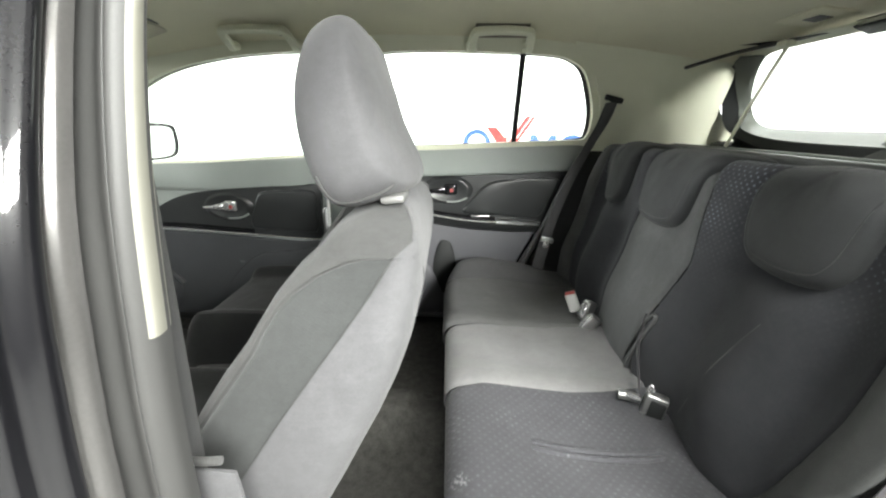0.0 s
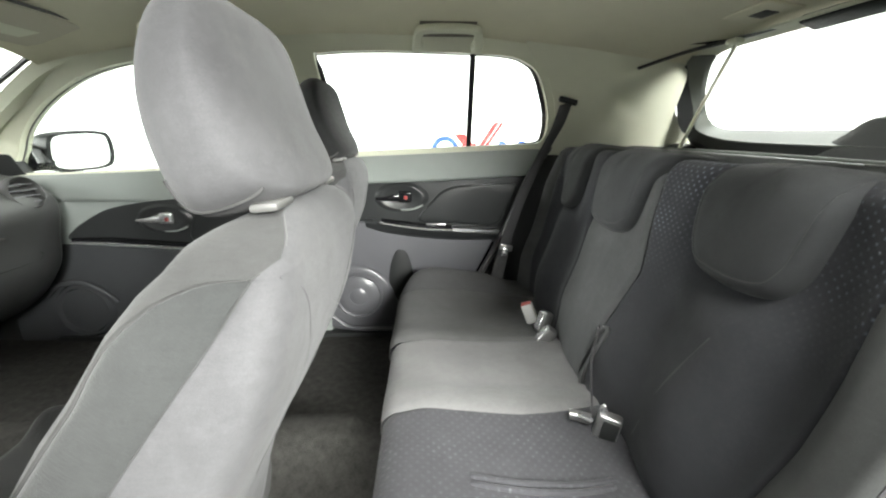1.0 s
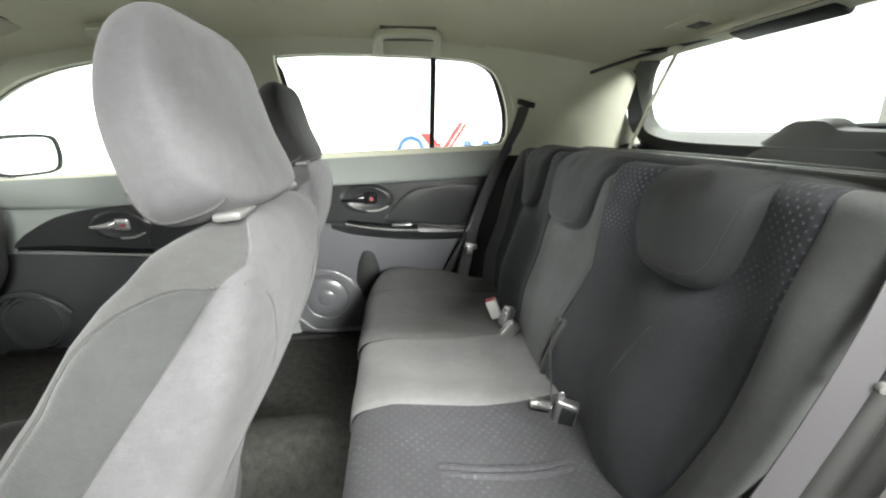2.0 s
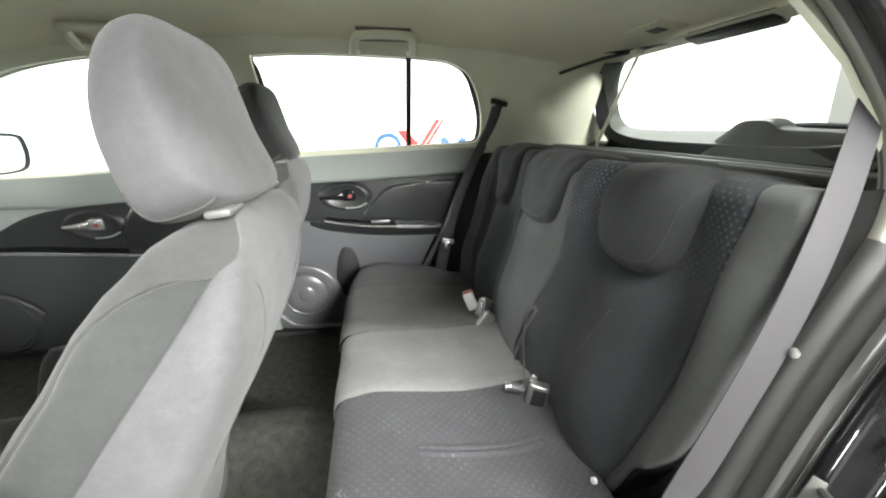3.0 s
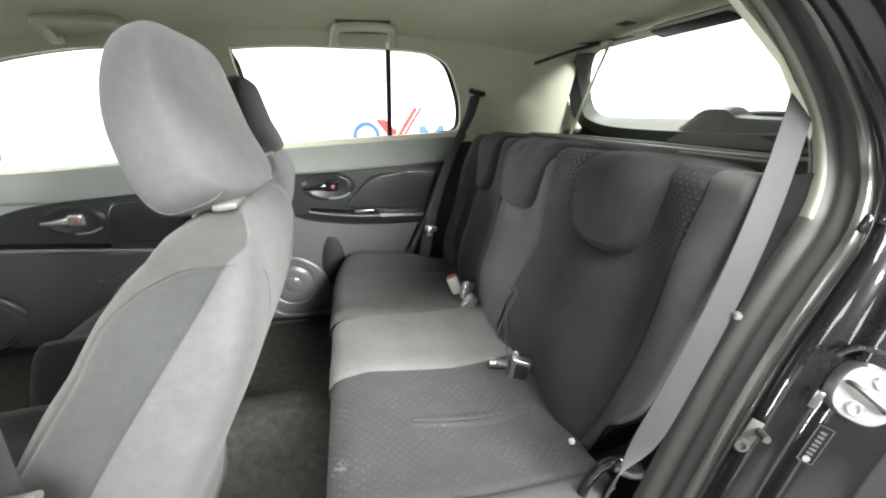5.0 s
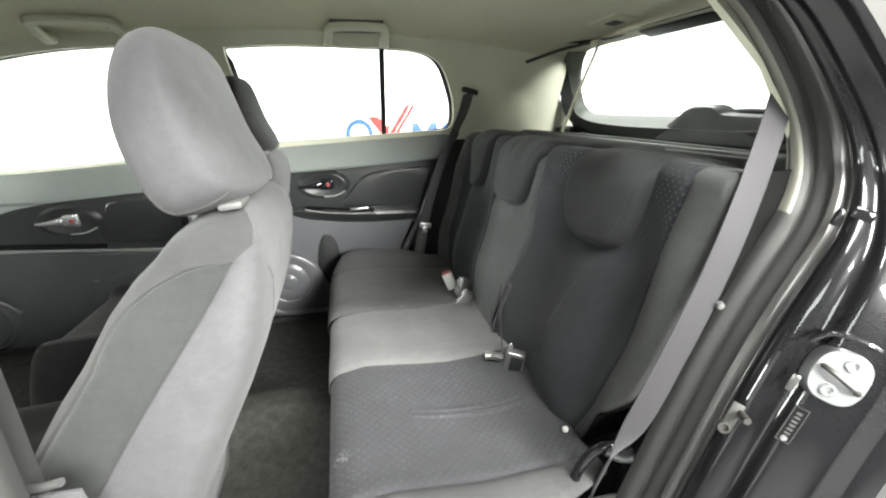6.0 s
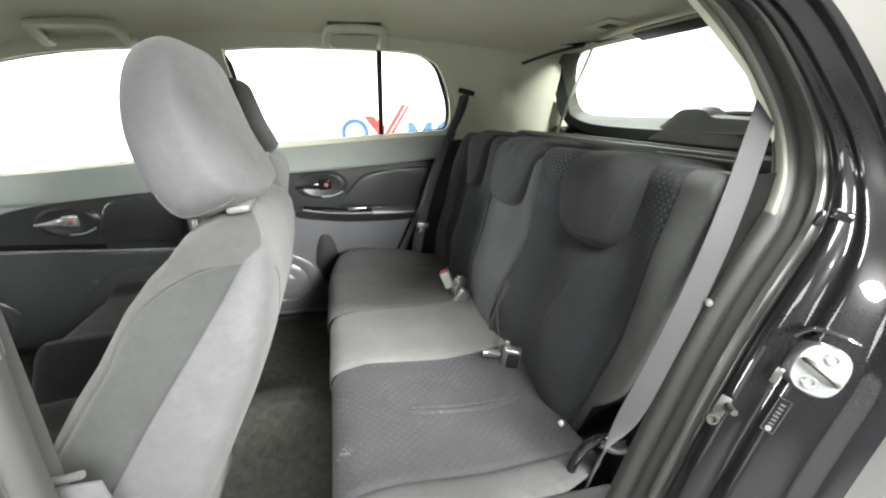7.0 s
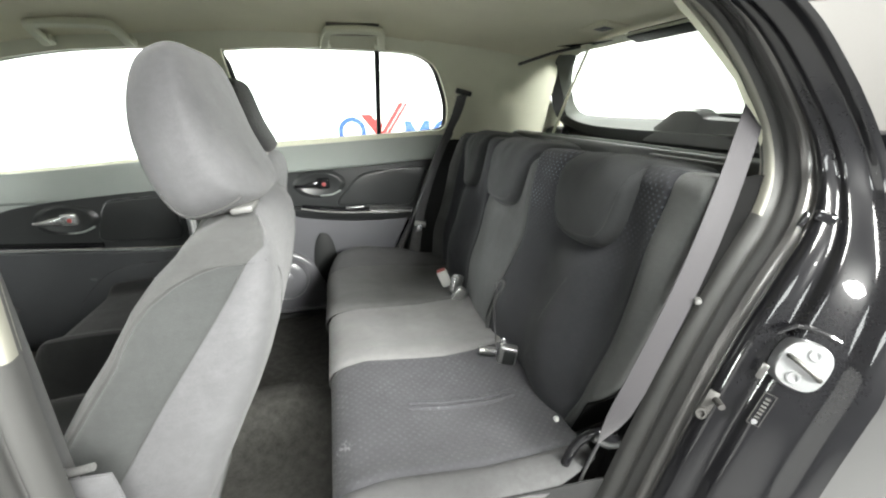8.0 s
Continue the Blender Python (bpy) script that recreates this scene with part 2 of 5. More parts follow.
def thing(name, label, category, group="", kind="", loc=(0, 0, 0)):
    ob = new(name)
    ob.empty_display_size = 0.05
    return tagged(ob, label, category, group, kind)


def spline(pts, n=8, closed=False):
    """Smooth curve through points."""
    P = [Vector(p) for p in pts]
    out, c = [], len(P)
    for i in range(c if closed else c - 1):
        if closed:
            a, b, d, e = P[i - 1], P[i], P[(i + 1) % c], P[(i + 2) % c]
        else:
            a, b, d, e = P[max(i - 1, 0)], P[i], P[i + 1], P[min(i + 2, c - 1)]
        for k in range(n):
            t = k / n
            out.append(0.5 * (2 * b + (d - a) * t + (2 * a - 5 * b + 4 * d - e) * t * t + (3 * b - a - 3 * d + e) * t ** 3))
    if not closed:
        out.append(P[-1])
    return out


def resample(pts, n, closed=False):
    """n points at even steps along a polyline."""
    P = [Vector(p) for p in pts]
    if closed:
        P = P + [P[0]]
    L = [0.0]
    for a, b in zip(P, P[1:]):
        L.append(L[-1] + (b - a).length)
    out, j = [], 0
    for i in range(n):
        s = L[-1] * i / (n if closed else n - 1)
        while j < len(L) - 2 and L[j + 1] < s:
            j += 1
        f = (s - L[j]) / max(L[j + 1] - L[j], 1e-9)
        out.append(P[j].lerp(P[j + 1], min(max(f, 0), 1)))
    return out


def interp(rows, z):
    """Piecewise linear table lookup by the first column."""
    if z <= rows[0][0]:
        return rows[0][1:]
    for a, b in zip(rows, rows[1:]):
        if z <= b[0]:
            f = (z - a[0]) / (b[0] - a[0])
            return tuple(p + (q - p) * f for p, q in zip(a[1:], b[1:]))
    return rows[-1][1:]


def skin(rows, close_u=False, cap=False, bm=None):
    """Quads over rows of points."""
    bm = bm or bmesh.new()
    V = [[bm.verts.new(p) for p in r] for r in rows]
    for a, b in zip(V, V[1:]):
        n = len(a)
        for i in range(n if close_u else n - 1):
            q = (a[i], a[(i + 1) % n], b[(i + 1) % n], b[i])
            if (q[0].co - q[2].co).length > 1e-6:
                try:
                    bm.faces.new(q)
                except ValueError:
                    pass
    if cap:
        bm.faces.new(V[0])
        bm.faces.new(V[-1])
    return bm


def thick(bm, t):
    bmesh.ops.recalc_face_normals(bm, faces=bm.faces)
    bmesh.ops.solidify(bm, geom=bm.faces[:], thickness=t)
    return bm


def lift(bm, v):
    """Give a sheet thickness towards v; the sheet itself stays where it is."""
    ext = bmesh.ops.extrude_face_region(bm, geom=bm.faces[:])
    bmesh.ops.translate(bm, vec=v, verts=[g for g in ext["geom"] if isinstance(g, bmesh.types.BMVert)])
    return bm


def rbox(c, s, r=0.005, seg=2, rot=None, bm=None):
    """A box with rounded edges."""
    bm = bm or bmesh.new()
    before = set(bm.verts)
    g = bmesh.ops.create_cube(bm, size=1.0)
    m = Matrix.Translation(c) @ (rot or Matrix()) @ Matrix.Diagonal((*s, 1))
    bmesh.ops.transform(bm, matrix=m, verts=g["verts"])
    if r:
        edges = {e for v in g["verts"] for e in v.link_edges}
        bmesh.ops.bevel(bm, geom=list(edges), offset=min(r, min(s) * 0.45), segments=seg, affect="EDGES", profile=0.5)
    return bm


def sweep(path, profile, A, B, close=True, cap=True, bm=None):
    """Profile points (a, b) carried along a path; A and B give the two directions at each path point."""
    rows = []
    for i, p in enumerate(path):
        a = A[i] if isinstance(A, list) else Vector(A)
        b = B[i] if isinstance(B, list) else Vector(B)
        rows.append([p + a * u + b * v for u, v in profile])
    return skin(rows, close_u=close, cap=cap and close, bm=bm)


def frames(path, up):
    """Side and up directions along a path."""
    A, B = [], []
    for i, p in enumerate(path):
        t = (path[min(i + 1, len(path) - 1)] - path[max(i - 1, 0)]).normalized()
        a = t.cross(Vector(up)).normalized()
        A.append(a)
        B.append(a.cross(t).normalized())
    return A, B


def circle(r, n=10, ry=None):
    return [(r * math.cos(2 * math.pi * i / n), (ry or r) * math.sin(2 * math.pi * i / n)) for i in range(n)]


def tube(pts, r, n=8, smooth_n=6, up=(0.13, 0.2, 1), bm=None):
    path = spline(pts, smooth_n) if len(pts) > 2 else [Vector(p) for p in pts]
    A, B = frames(path, up)
    return sweep(path, circle(r, n), A, B, bm=bm)


def ribbon(pts, sides, width, t=0.0014, n=8, bm=None):
    """A flat band through points; sides: the width direction at each point."""
    path = spline(pts, n)
    S = [s.normalized() for s in spline(sides, n)]
    N = []
    for i, s in enumerate(S):
        d = (path[min(i + 1, len(path) - 1)] - path[max(i - 1, 0)]).normalized()
        N.append(d.cross(s).normalized())
    w = width / 2
    return sweep(path, [(-w, -t), (-w * 0.96, -t * 1.3), (w * 0.96, -t * 1.3), (w, -t), (w, t), (w * 0.96, t * 1.3), (-w * 0.96, t * 1.3), (-w, t)], S, N, bm=bm)


def plate(outline, y, depth, bevel=0.004, seg=2, ymap=None):
    """A plate with a rounded front edge in the side plane; outline in x, z; it faces -y and goes back by depth."""
    bm = bmesh.new()
    vs = [bm.verts.new((p[0], y, p[1])) for p in outline]
    f = bm.faces.new(vs)
    ext = bmesh.ops.extrude_face_region(bm, geom=[f])
    top = [v for v in ext["geom"] if isinstance(v, bmesh.types.BMVert)]
    for v in top:
        v.co.y += depth
    if bevel:
        edges = [e for e in bm.edges if all(abs(v.co.y - y) < 1e-6 for v in e.verts)]
        bmesh.ops.bevel(bm, geom=edges, offset=bevel, segments=seg, affect="EDGES", profile=0.5)
    if ymap:
        for v in bm.verts:
            v.co.y += ymap(v.co.x, v.co.z)
    return bm


def flat(pts, n=6):
    """A closed smooth outline in x, z."""
    return [(p.x, p.y) for p in spline([(a, b, 0) for a, b in pts], n, closed=True)]


def disc(c, r, normal, t=0.004, n=24, rings=((1, 0), (1, 1)), bm=None):
    """A turned piece about an axis: rings of (radius factor, depth factor)."""
    q = Vector(normal).normalized().to_track_quat("Z", "Y").to_matrix()
    rows = []
    for f, d in rings:
        rows.append([Vector(c) + q @ Vector((r * f * math.cos(2 * math.pi * i / n), r * f * math.sin(2 * math.pi * i / n), t * d)) for i in range(n)])
    return skin(rows, close_u=True, cap=True, bm=bm)


MID = 0.98  # the car's centre line


def far_y(z):
    """Inner face of the far body side: upright below the belt line, leaning in above it."""
    return 1.695 if z < 1.046 else 1.695 - 0.478 * (z - 1.046)


def near_y(z):
    return 2 * MID - far_y(z)


def plate_holes(outline, holes, t, ymap):
    """A sheet in the side plane with openings that go through it."""
    bm = bmesh.new()
    edges = []
    for loop in (outline, *holes):
        vs = [bm.verts.new((x, 0, z)) for x, z in loop]
        edges += [bm.edges.new((vs[i], vs[(i + 1) % len(vs)])) for i in range(len(vs))]
    bmesh.ops.triangle_fill(bm, edges=edges, use_beauty=True)
    ext = bmesh.ops.extrude_face_region(bm, geom=bm.faces[:])
    back = {v for v in ext["geom"] if isinstance(v, bmesh.types.BMVert)}
    for v in bm.verts:
        v.co.y = ymap(v.co.x, v.co.z) + (t if v in back else 0)
    return bm


# ---- the studio ----
def wall(name, lo, hi, mat, label, cat="wall"):
    c = [(a + b) / 2 for a, b in zip(lo, hi)]
    s = [b - a for a, b in zip(lo, hi)]
    return tagged(part(name, rbox(c, s, 0), mat, None, smooth=False), label, cat, kind="structure")


wall("floor", (-6, -4.2, -0.1), (6, 4.5, 0), "floor", "smooth grey painted studio floor under the car", "floor")
# these three backdrops glow by themselves and help to light the cabin
wall("wall_east", (-6, 4.3, 0), (6, 4.5, 3.2), "backdrop", "self-glowing white backdrop wall with a printed logo")
wall("wall_south", (-6.2, -4.2, 0), (-6, 4.5, 3.2), "backdrop", "self-glowing white backdrop wall ahead of the car")
wall("wall_north", (6, -4.2, 0), (6.2, 4.5, 3.2), "backdrop", "self-glowing white backdrop wall behind the car")
wall("wall_west", (-6, -4.4, 0), (6, -4.2, 3.2), "dim_wall", "plain grey studio wall on the open door side")
wall("ceiling", (-6.2, -4.4, 3.2), (6.2, 4.5, 3.3), "wall", "plain pale studio ceiling over the unseen lamps", "ceiling")
wall("wall_partition", (3.0, -4.2, 0), (3.12, 2.35, 3.2), "wall", "pale grey partition wall beside the backdrop")


def logo_bar(outline, mat):
    return plate(outline, 4.29, 0.008, 0)


def arc_letter(cx, cz, rx, rz, w):
    bm = bmesh.new()
    n = 40
    rows = [[Vector((cx + (rx - w * k) * math.cos(a), 4.29, cz + (rz - w * k) * math.sin(a))) for k in (0, 1)] for a in [2 * math.pi * i / n for i in range(n + 1)]]
    skin(rows, bm=bm)
    return thick(bm, 0.006)


wall_logo = thing("wall_logo", "flat red and blue printed logo on the white backdrop", "sign")
part("blue_ring", arc_letter(0.27, 0.93, 0.135, 0.14, 0.045), "sign_blue", wall_logo, "blue ring shape")
part("red_check", logo_bar([(0.36, 1.09), (0.46, 1.09), (0.55, 0.99), (0.58, 1.02), (0.55, 0.87), (0.50, 0.90)], "sign_red"), "sign_red", wall_logo, "red slanted stroke")
part("red_check", logo_bar([(0.53, 0.87), (0.58, 0.87), (0.80, 1.195), (0.75, 1.195)], "sign_red"), "sign_red", wall_logo, "red slanted stroke")
part("red_check", logo_bar([(0.60, 0.89), (0.64, 0.89), (0.845, 1.195), (0.815, 1.195)], "sign_red"), "sign_red", wall_logo, "red slanted stroke")
part("blue_bars", logo_bar([(0.80, 0.78), (0.80, 1.02), (0.86, 1.02), (0.93, 0.90), (1.0, 1.02), (1.06, 1.02), (1.06, 0.78), (1.0, 0.78), (1.0, 0.92), (0.95, 0.84), (0.91, 0.84), (0.86, 0.92), (0.86, 0.78)], "sign_blue"), "sign_blue", wall_logo, "blue block shape")
part("blue_ring", arc_letter(1.22, 0.90, 0.13, 0.125, 0.045), "sign_blue", wall_logo, "blue ring shape")

# ---- car shell: far side ----
FRONT_WIN = flat([(-1.37, 0.968), (-0.95, 0.98), (-0.665, 0.998), (-0.44, 1.012), (-0.405, 1.03), (-0.388, 1.20), (-0.378, 1.335), (-0.40, 1.353), (-0.511, 1.355), (-0.697, 1.345), (-0.838, 1.327), (-0.956, 1.303), (-1.07, 1.264), (-1.206, 1.194), (-1.33, 1.10), (-1.40, 1.0)], 4)
REAR_WIN = flat([(-0.20, 1.042), (0.03, 1.05), (0.258, 1.061), (0.45, 1.068), (0.507, 1.072), (0.526, 1.095), (0.525, 1.15), (0.508, 1.212), (0.468, 1.292), (0.421, 1.327), (0.338, 1.348), (0.067, 1.358), (-0.114, 1.359), (-0.24, 1.352), (-0.262, 1.338), (-0.245, 1.2), (-0.222, 1.06)], 4)


def inflate(loop, d):
    """The outline moved outward by d."""
    n = len(loop)
    cx, cz = sum(p[0] for p in loop) / n, sum(p[1] for p in loop) / n
    out = []
    for i, (x, z) in enumerate(loop):
        ax, az = loop[i - 1]
        bx, bz = loop[(i + 1) % n]
        tx, tz = bx - ax, bz - az
        L = math.hypot(tx, tz) or 1
        nx, nz = tz / L, -tx / L
        if nx * (x - cx) + nz * (z - cz) < 0:
            nx, nz = -nx, -nz
        out.append((x + nx * d, z + nz * d))
    return out


body = thing("hatchback", "gloss black painted hatchback body shell with an open rear doorway", "car")
# cream trim of the three far pillars with both door windows cut through
side_outline = [(-1.50, 0.95), (-0.9, 0.955), (-0.3, 0.995), (0.2, 1.02), (0.60, 1.04), (0.60, 1.405), (0.2, 1.42), (-0.4, 1.42), (-0.95, 1.385), (-1.2, 1.285), (-1.45, 1.13), (-1.56, 1.03)]
part("pillar_trim", plate_holes(side_outline, [inflate(FRONT_WIN, 0.001), inflate(REAR_WIN, 0.001)], 0.05, lambda x, z: far_y(z) - 0.022), "cream", body, "cream plastic pillar trim round the windows")


def seal_loop(loop, r, y_off, mat, parent, label, name="window_seal"):
    path = [Vector((p.x, far_y(p.y) + y_off, p.y)) for p in resample([(a, b, 0) for a, b in loop], 90, True)]
    n = len(path)
    rows = []
    for i, p in enumerate(path):
        t = (path[(i + 1) % n] - path[i - 1]).normalized()
        o = Vector((0, 1, 0)).cross(t).normalized()
        rows.append([p + o * a + Vector((0, 1, 0)) * b for a, b in circle(r, 8, r * 1.6)])
    rows.append(rows[0])
    return part(name, skin(rows, close_u=True), mat, parent, label)


def door_shell(name, label, win, x0, x1, slant, seal_mat="rubber"):
    """A far door: outer skin, glass and seal; the inner panels come after it."""
    d = thing(name, label, "car door", "doors on the far side")
    outline = [(x0, 0.30), (x1 - slant, 0.30), (x1 - slant * 0.3, 0.80), (x1, 0.965 if x0 < -1 else 1.03), (x0, 0.925 if x0 < -1 else 1.03)]
    part("outer_skin", plate(outline, 1.80, 0.03, 0.01), "paint", d, "gloss black painted outer skin")
    pane = plate(inflate(win, 0.010), 0, 0.004, 0, ymap=lambda x, z: far_y(z) + 0.012)
    g = part("window_pane", pane, "glass", d, "clear side window glass")
    g.visible_shadow = False
    seal_loop(inflate(win, 0.001), 0.0024, 0.006, seal_mat, d, "thin rubber window seal")
    return d


def glass_border(win, d, x0, x1):
    """Black printed border of a side window near its two ends."""
    inner = inflate(win, -d)
    rows, out = [], []
    for (ax, az), (bx, bz) in zip(win + win[:1], inner + inner[:1]):
        k = min(1.0, max(0.0, (ax - x1) / 0.09, (x0 - ax) / 0.05)) * min(1.0, max(0.0, (1.345 - az) / 0.03)) * min(1.0, max(0.0, (az - 1.05) / 0.04))
        px_, pz_ = ax + (bx - ax) * k, az + (bz - az) * k
        rows.append([Vector((ax, far_y(az) + 0.004, az)), Vector((px_, far_y(pz_) + 0.004, pz_))])
    return lift(skin(rows), (0, 0.006, 0))


rear_door = door_shell("rear_door", "closed rear door with dark insert, silver handle and grey lower panel", REAR_WIN, -0.30, 0.56, 0.30)
front_door = door_shell("front_door", "closed front door with dark insert, silver handle and speaker", FRONT_WIN, -1.52, -0.50, 0.0, "guide")
part("glass_border", glass_border(REAR_WIN, 0.013, -0.17, 0.40), "rubber", rear_door, "black border of the side window")
bar = [Vector((0.2485, far_y(1.06) - 0.006, 1.055)), Vector((0.2455, far_y(1.355) - 0.006, 1.357))]
part("divider_bar", sweep(bar, [(-0.009, -0.006), (0.009, -0.006), (0.009, 0.012), (-0.009, 0.012)], (1, 0, 0), (0, 1, 0)), "black_plastic", rear_door, "black upright bar between the panes")

# rear door inner panels
part("upper_pad", plate([(-0.30, 0.905), (-0.16, 0.922), (0.08, 0.930), (0.30, 0.938), (0.485, 0.952), (0.528, 1.050), (0.45, 1.049), (0.25, 1.041), (0.0, 1.030), (-0.22, 1.021), (-0.30, 1.017)], 1.664, 0.06, 0.014, 3), "pad", rear_door, "soft grey upper door pad")
part("insert_panel", plate([(-0.30, 0.77), (0.0, 0.757), (0.20, 0.742), (0.385, 0.730), (0.43, 0.83), (0.478, 0.945), (0.20, 0.942), (-0.05, 0.934), (-0.30, 0.925)], 1.694, 0.03, 0.004), "insert", rear_door, "dark grained door insert")
part("lower_panel", plate([(-0.345, 0.30), (0.13, 0.29), (0.20, 0.40), (0.285, 0.56), (0.375, 0.735), (0.20, 0.748), (-0.02, 0.764), (-0.30, 0.782), (-0.345, 0.75)], 1.682, 0.04, 0.010, 3), "grey_plastic", rear_door, "smooth grey lower door panel")
part("raised_field", plate(flat([(0.06, 0.775), (0.20, 0.765), (0.36, 0.757), (0.405, 0.83), (0.44, 0.915), (0.30, 0.915), (0.17, 0.90), (0.10, 0.84)], 4), 1.684, 0.02, 0.010, 3), "insert", rear_door, "raised dark field behind the handle")


def pull_handle(door, x, z, y, base="chrome"):
    """Handle bowl, lever and lock knob."""
    bowl = [[Vector((x + 0.080 * k * math.cos(a) + 0.012, y + d, z + 0.044 * k * math.sin(a))) for a in [2 * math.pi * i / 32 for i in range(32)]] for k, d in ((1.32, 0.002), (1.2, -0.003), (1.06, -0.009), (0.97, -0.009), (0.84, -0.005), (0.5, -0.002), (0.02, -0.0015))]
    part("handle_bowl", skin(bowl, close_u=True), "insert", door, "dark handle bowl")
    lever = spline([(x - 0.085, y - 0.012, z - 0.004), (x - 0.05, y - 0.018, z - 0.003), (x - 0.015, y - 0.016, z), (x + 0.02, y - 0.008, z + 0.002)], 6)
    rows = []
    for i, p in enumerate(lever):
        f = i / (len(lever) - 1)
        h = 0.0055 + 0.013 * f ** 1.5
        rows.append([p + Vector((0, b, a)) for a, b in circle(h, 10, 0.005)])
    # without a chrome base the lever is black: a dark reflection put into its colour
    lev = part("lever", skin(rows, close_u=True, cap=True), "chrome" if base == "chrome" else "gloss_black", door, "polished door lever")
    part("lever_base", rbox((x + 0.026, y - 0.008, z + 0.003), (0.052, 0.024, 0.044), 0.008, 3), base, lev, "lever base")
    part("lock_knob", rbox((x + 0.030, y - 0.020, z + 0.001), (0.013, 0.007, 0.014), 0.003), "red", door, "small red lock knob")
    part("cup_lip", tube([(x + 0.01, y - 0.008, z - 0.048), (x + 0.055, y - 0.010, z - 0.046), (x + 0.095, y - 0.008, z - 0.030)], 0.0035), "pad", door)


# chrome handle drawn in gloss black for the dark surroundings it mirrors
pull_handle(rear_door, -0.020, 0.868, 1.692, "gloss_black")
# armrest with switch plate
arm = spline([(-0.15, 1.672, 0.772), (-0.05, 1.652, 0.762), (0.10, 1.642, 0.748), (0.25, 1.648, 0.736), (0.375, 1.664, 0.728)], 6)
part("armrest", sweep(arm, [(0.0, 0.0), (0.004, -0.008), (0.010, -0.018), (0.022, -0.032), (0.040, -0.044), (0.06, -0.05), (0.06, 0.012), (0.004, 0.012)], (0, 1, 0), (0, 0, 1)), "insert", rear_door, "dark armrest ledge")
sw = spline([(-0.085, 1.632, 0.783), (0.0, 1.626, 0.772), (0.10, 1.624, 0.762), (0.185, 1.630, 0.756)], 6)
part("switch_plate", sweep(sw, [(0, -0.007), (0, 0.004), (0.026, 0.010), (0.034, 0.004), (0.03, -0.007)], (0, 1, 0), (0, 0, 1)), "gloss_black", rear_door, "gloss black switch plate")
part("chrome_edge", tube([(-0.09, 1.630, 0.782), (0.0, 1.623, 0.766), (0.10, 1.621, 0.755), (0.19, 1.628, 0.749)], 0.0038), "chrome", rear_door, "bright chrome edge")
part("window_switch", rbox((0.125, 1.640, 0.771), (0.075, 0.016, 0.007), 0.003), "buckle", rear_door, "silver window switch")
# speaker and map pocket
sp = disc((-0.188, 1.674, 0.474), 0.088, (0, -1, 0), 0.022, 40, ((1.10, -0.5), (1.07, 0.6), (1.0, 0.9), (0.96, 0.82), (0.93, 0.80), (0.90, 0.92), (0.6, 1.1), (0.42, 1.15), (0.40, 1.08), (0.38, 1.15), (0.1, 1.3), (0.01, 1.3)))
spk = part("speaker_grille", sp, "speaker", rear_door, "round grey speaker grille")
part("speaker_ring", disc((-0.188, 1.659, 0.474), 0.080, (0, -1, 0), 0.004, 36, ((1.0, 0), (0.985, 1), (0.955, 1), (0.94, 0))), "pad", spk, "thin speaker ring")
part("pod", plate(flat([(-0.36, 0.36), (-0.35, 0.52), (-0.27, 0.59), (-0.16, 0.595), (-0.075, 0.54), (-0.035, 0.45), (-0.03, 0.34), (-0.2, 0.30)], 6), 1.670, 0.03, 0.020, 4), "speaker", rear_door, "raised speaker surround")
part("bottle_pocket", plate(flat([(-0.065, 0.45), (-0.062, 0.58), (-0.04, 0.648), (-0.015, 0.66), (0.012, 0.64), (0.030, 0.57), (0.036, 0.45), (-0.01, 0.42)], 6), 1.678, 0.02, 0.005), "black_plastic", rear_door, "dark oval pocket recess")

# front door inner panels
part("upper_pad", plate([(-1.50, 0.88), (-1.2, 0.865), (-0.9, 0.86), (-0.6, 0.875), (-0.50, 0.880), (-0.50, 1.000), (-0.665, 0.990), (-0.95, 0.973), (-1.37, 0.961), (-1.50, 0.954)], 1.655, 0.06, 0.016, 3), "pad", front_door, "soft grey upper door pad")
part("insert_panel", plate(flat([(-1.262, 0.722), (-1.22, 0.772), (-1.10, 0.836), (-0.95, 0.864), (-0.743, 0.880), (-0.60, 0.886), (-0.525, 0.888), (-0.515, 0.80), (-0.525, 0.670), (-0.62, 0.667), (-0.912, 0.690), (-1.15, 0.706)], 5), 1.650, 0.05, 0.006), "insert", front_door, "dark pointed door insert")
part("mid_panel", plate([(-1.50, 0.52), (-1.2, 0.50), (-0.50, 0.50), (-0.50, 0.90), (-1.50, 0.90)], 1.672, 0.04, 0.006), "pad", front_door, "grey middle door panel")
part("lower_panel", plate([(-1.56, 0.28), (-0.50, 0.28), (-0.50, 0.655), (-0.62, 0.652), (-0.90, 0.675), (-1.26, 0.70), (-1.56, 0.70)], 1.664, 0.04, 0.010, 3), "lower_door", front_door, "charcoal lower door panel")
pull_handle(front_door, -0.905, 0.800, 1.650)
part("map_pocket", plate(flat([(-0.95, 0.40), (-0.83, 0.575), (-0.64, 0.612), (-0.53, 0.615), (-0.52, 0.45), (-0.66, 0.36)], 5), 1.655, 0.02, 0.008), "lower_door", front_door, "shallow door pocket")
sw = spline([(-1.245, 1.640, 0.722), (-1.1, 1.630, 0.720), (-0.95, 1.628, 0.708), (-0.80, 1.636, 0.698)], 6)
part("switch_plate", sweep(sw, [(0, -0.008), (0, 0.004), (0.028, 0.012), (0.034, 0.004), (0.03, -0.008)], (0, 1, 0), (0, 0, 1)), "gloss_black", front_door, "gloss black switch plate")
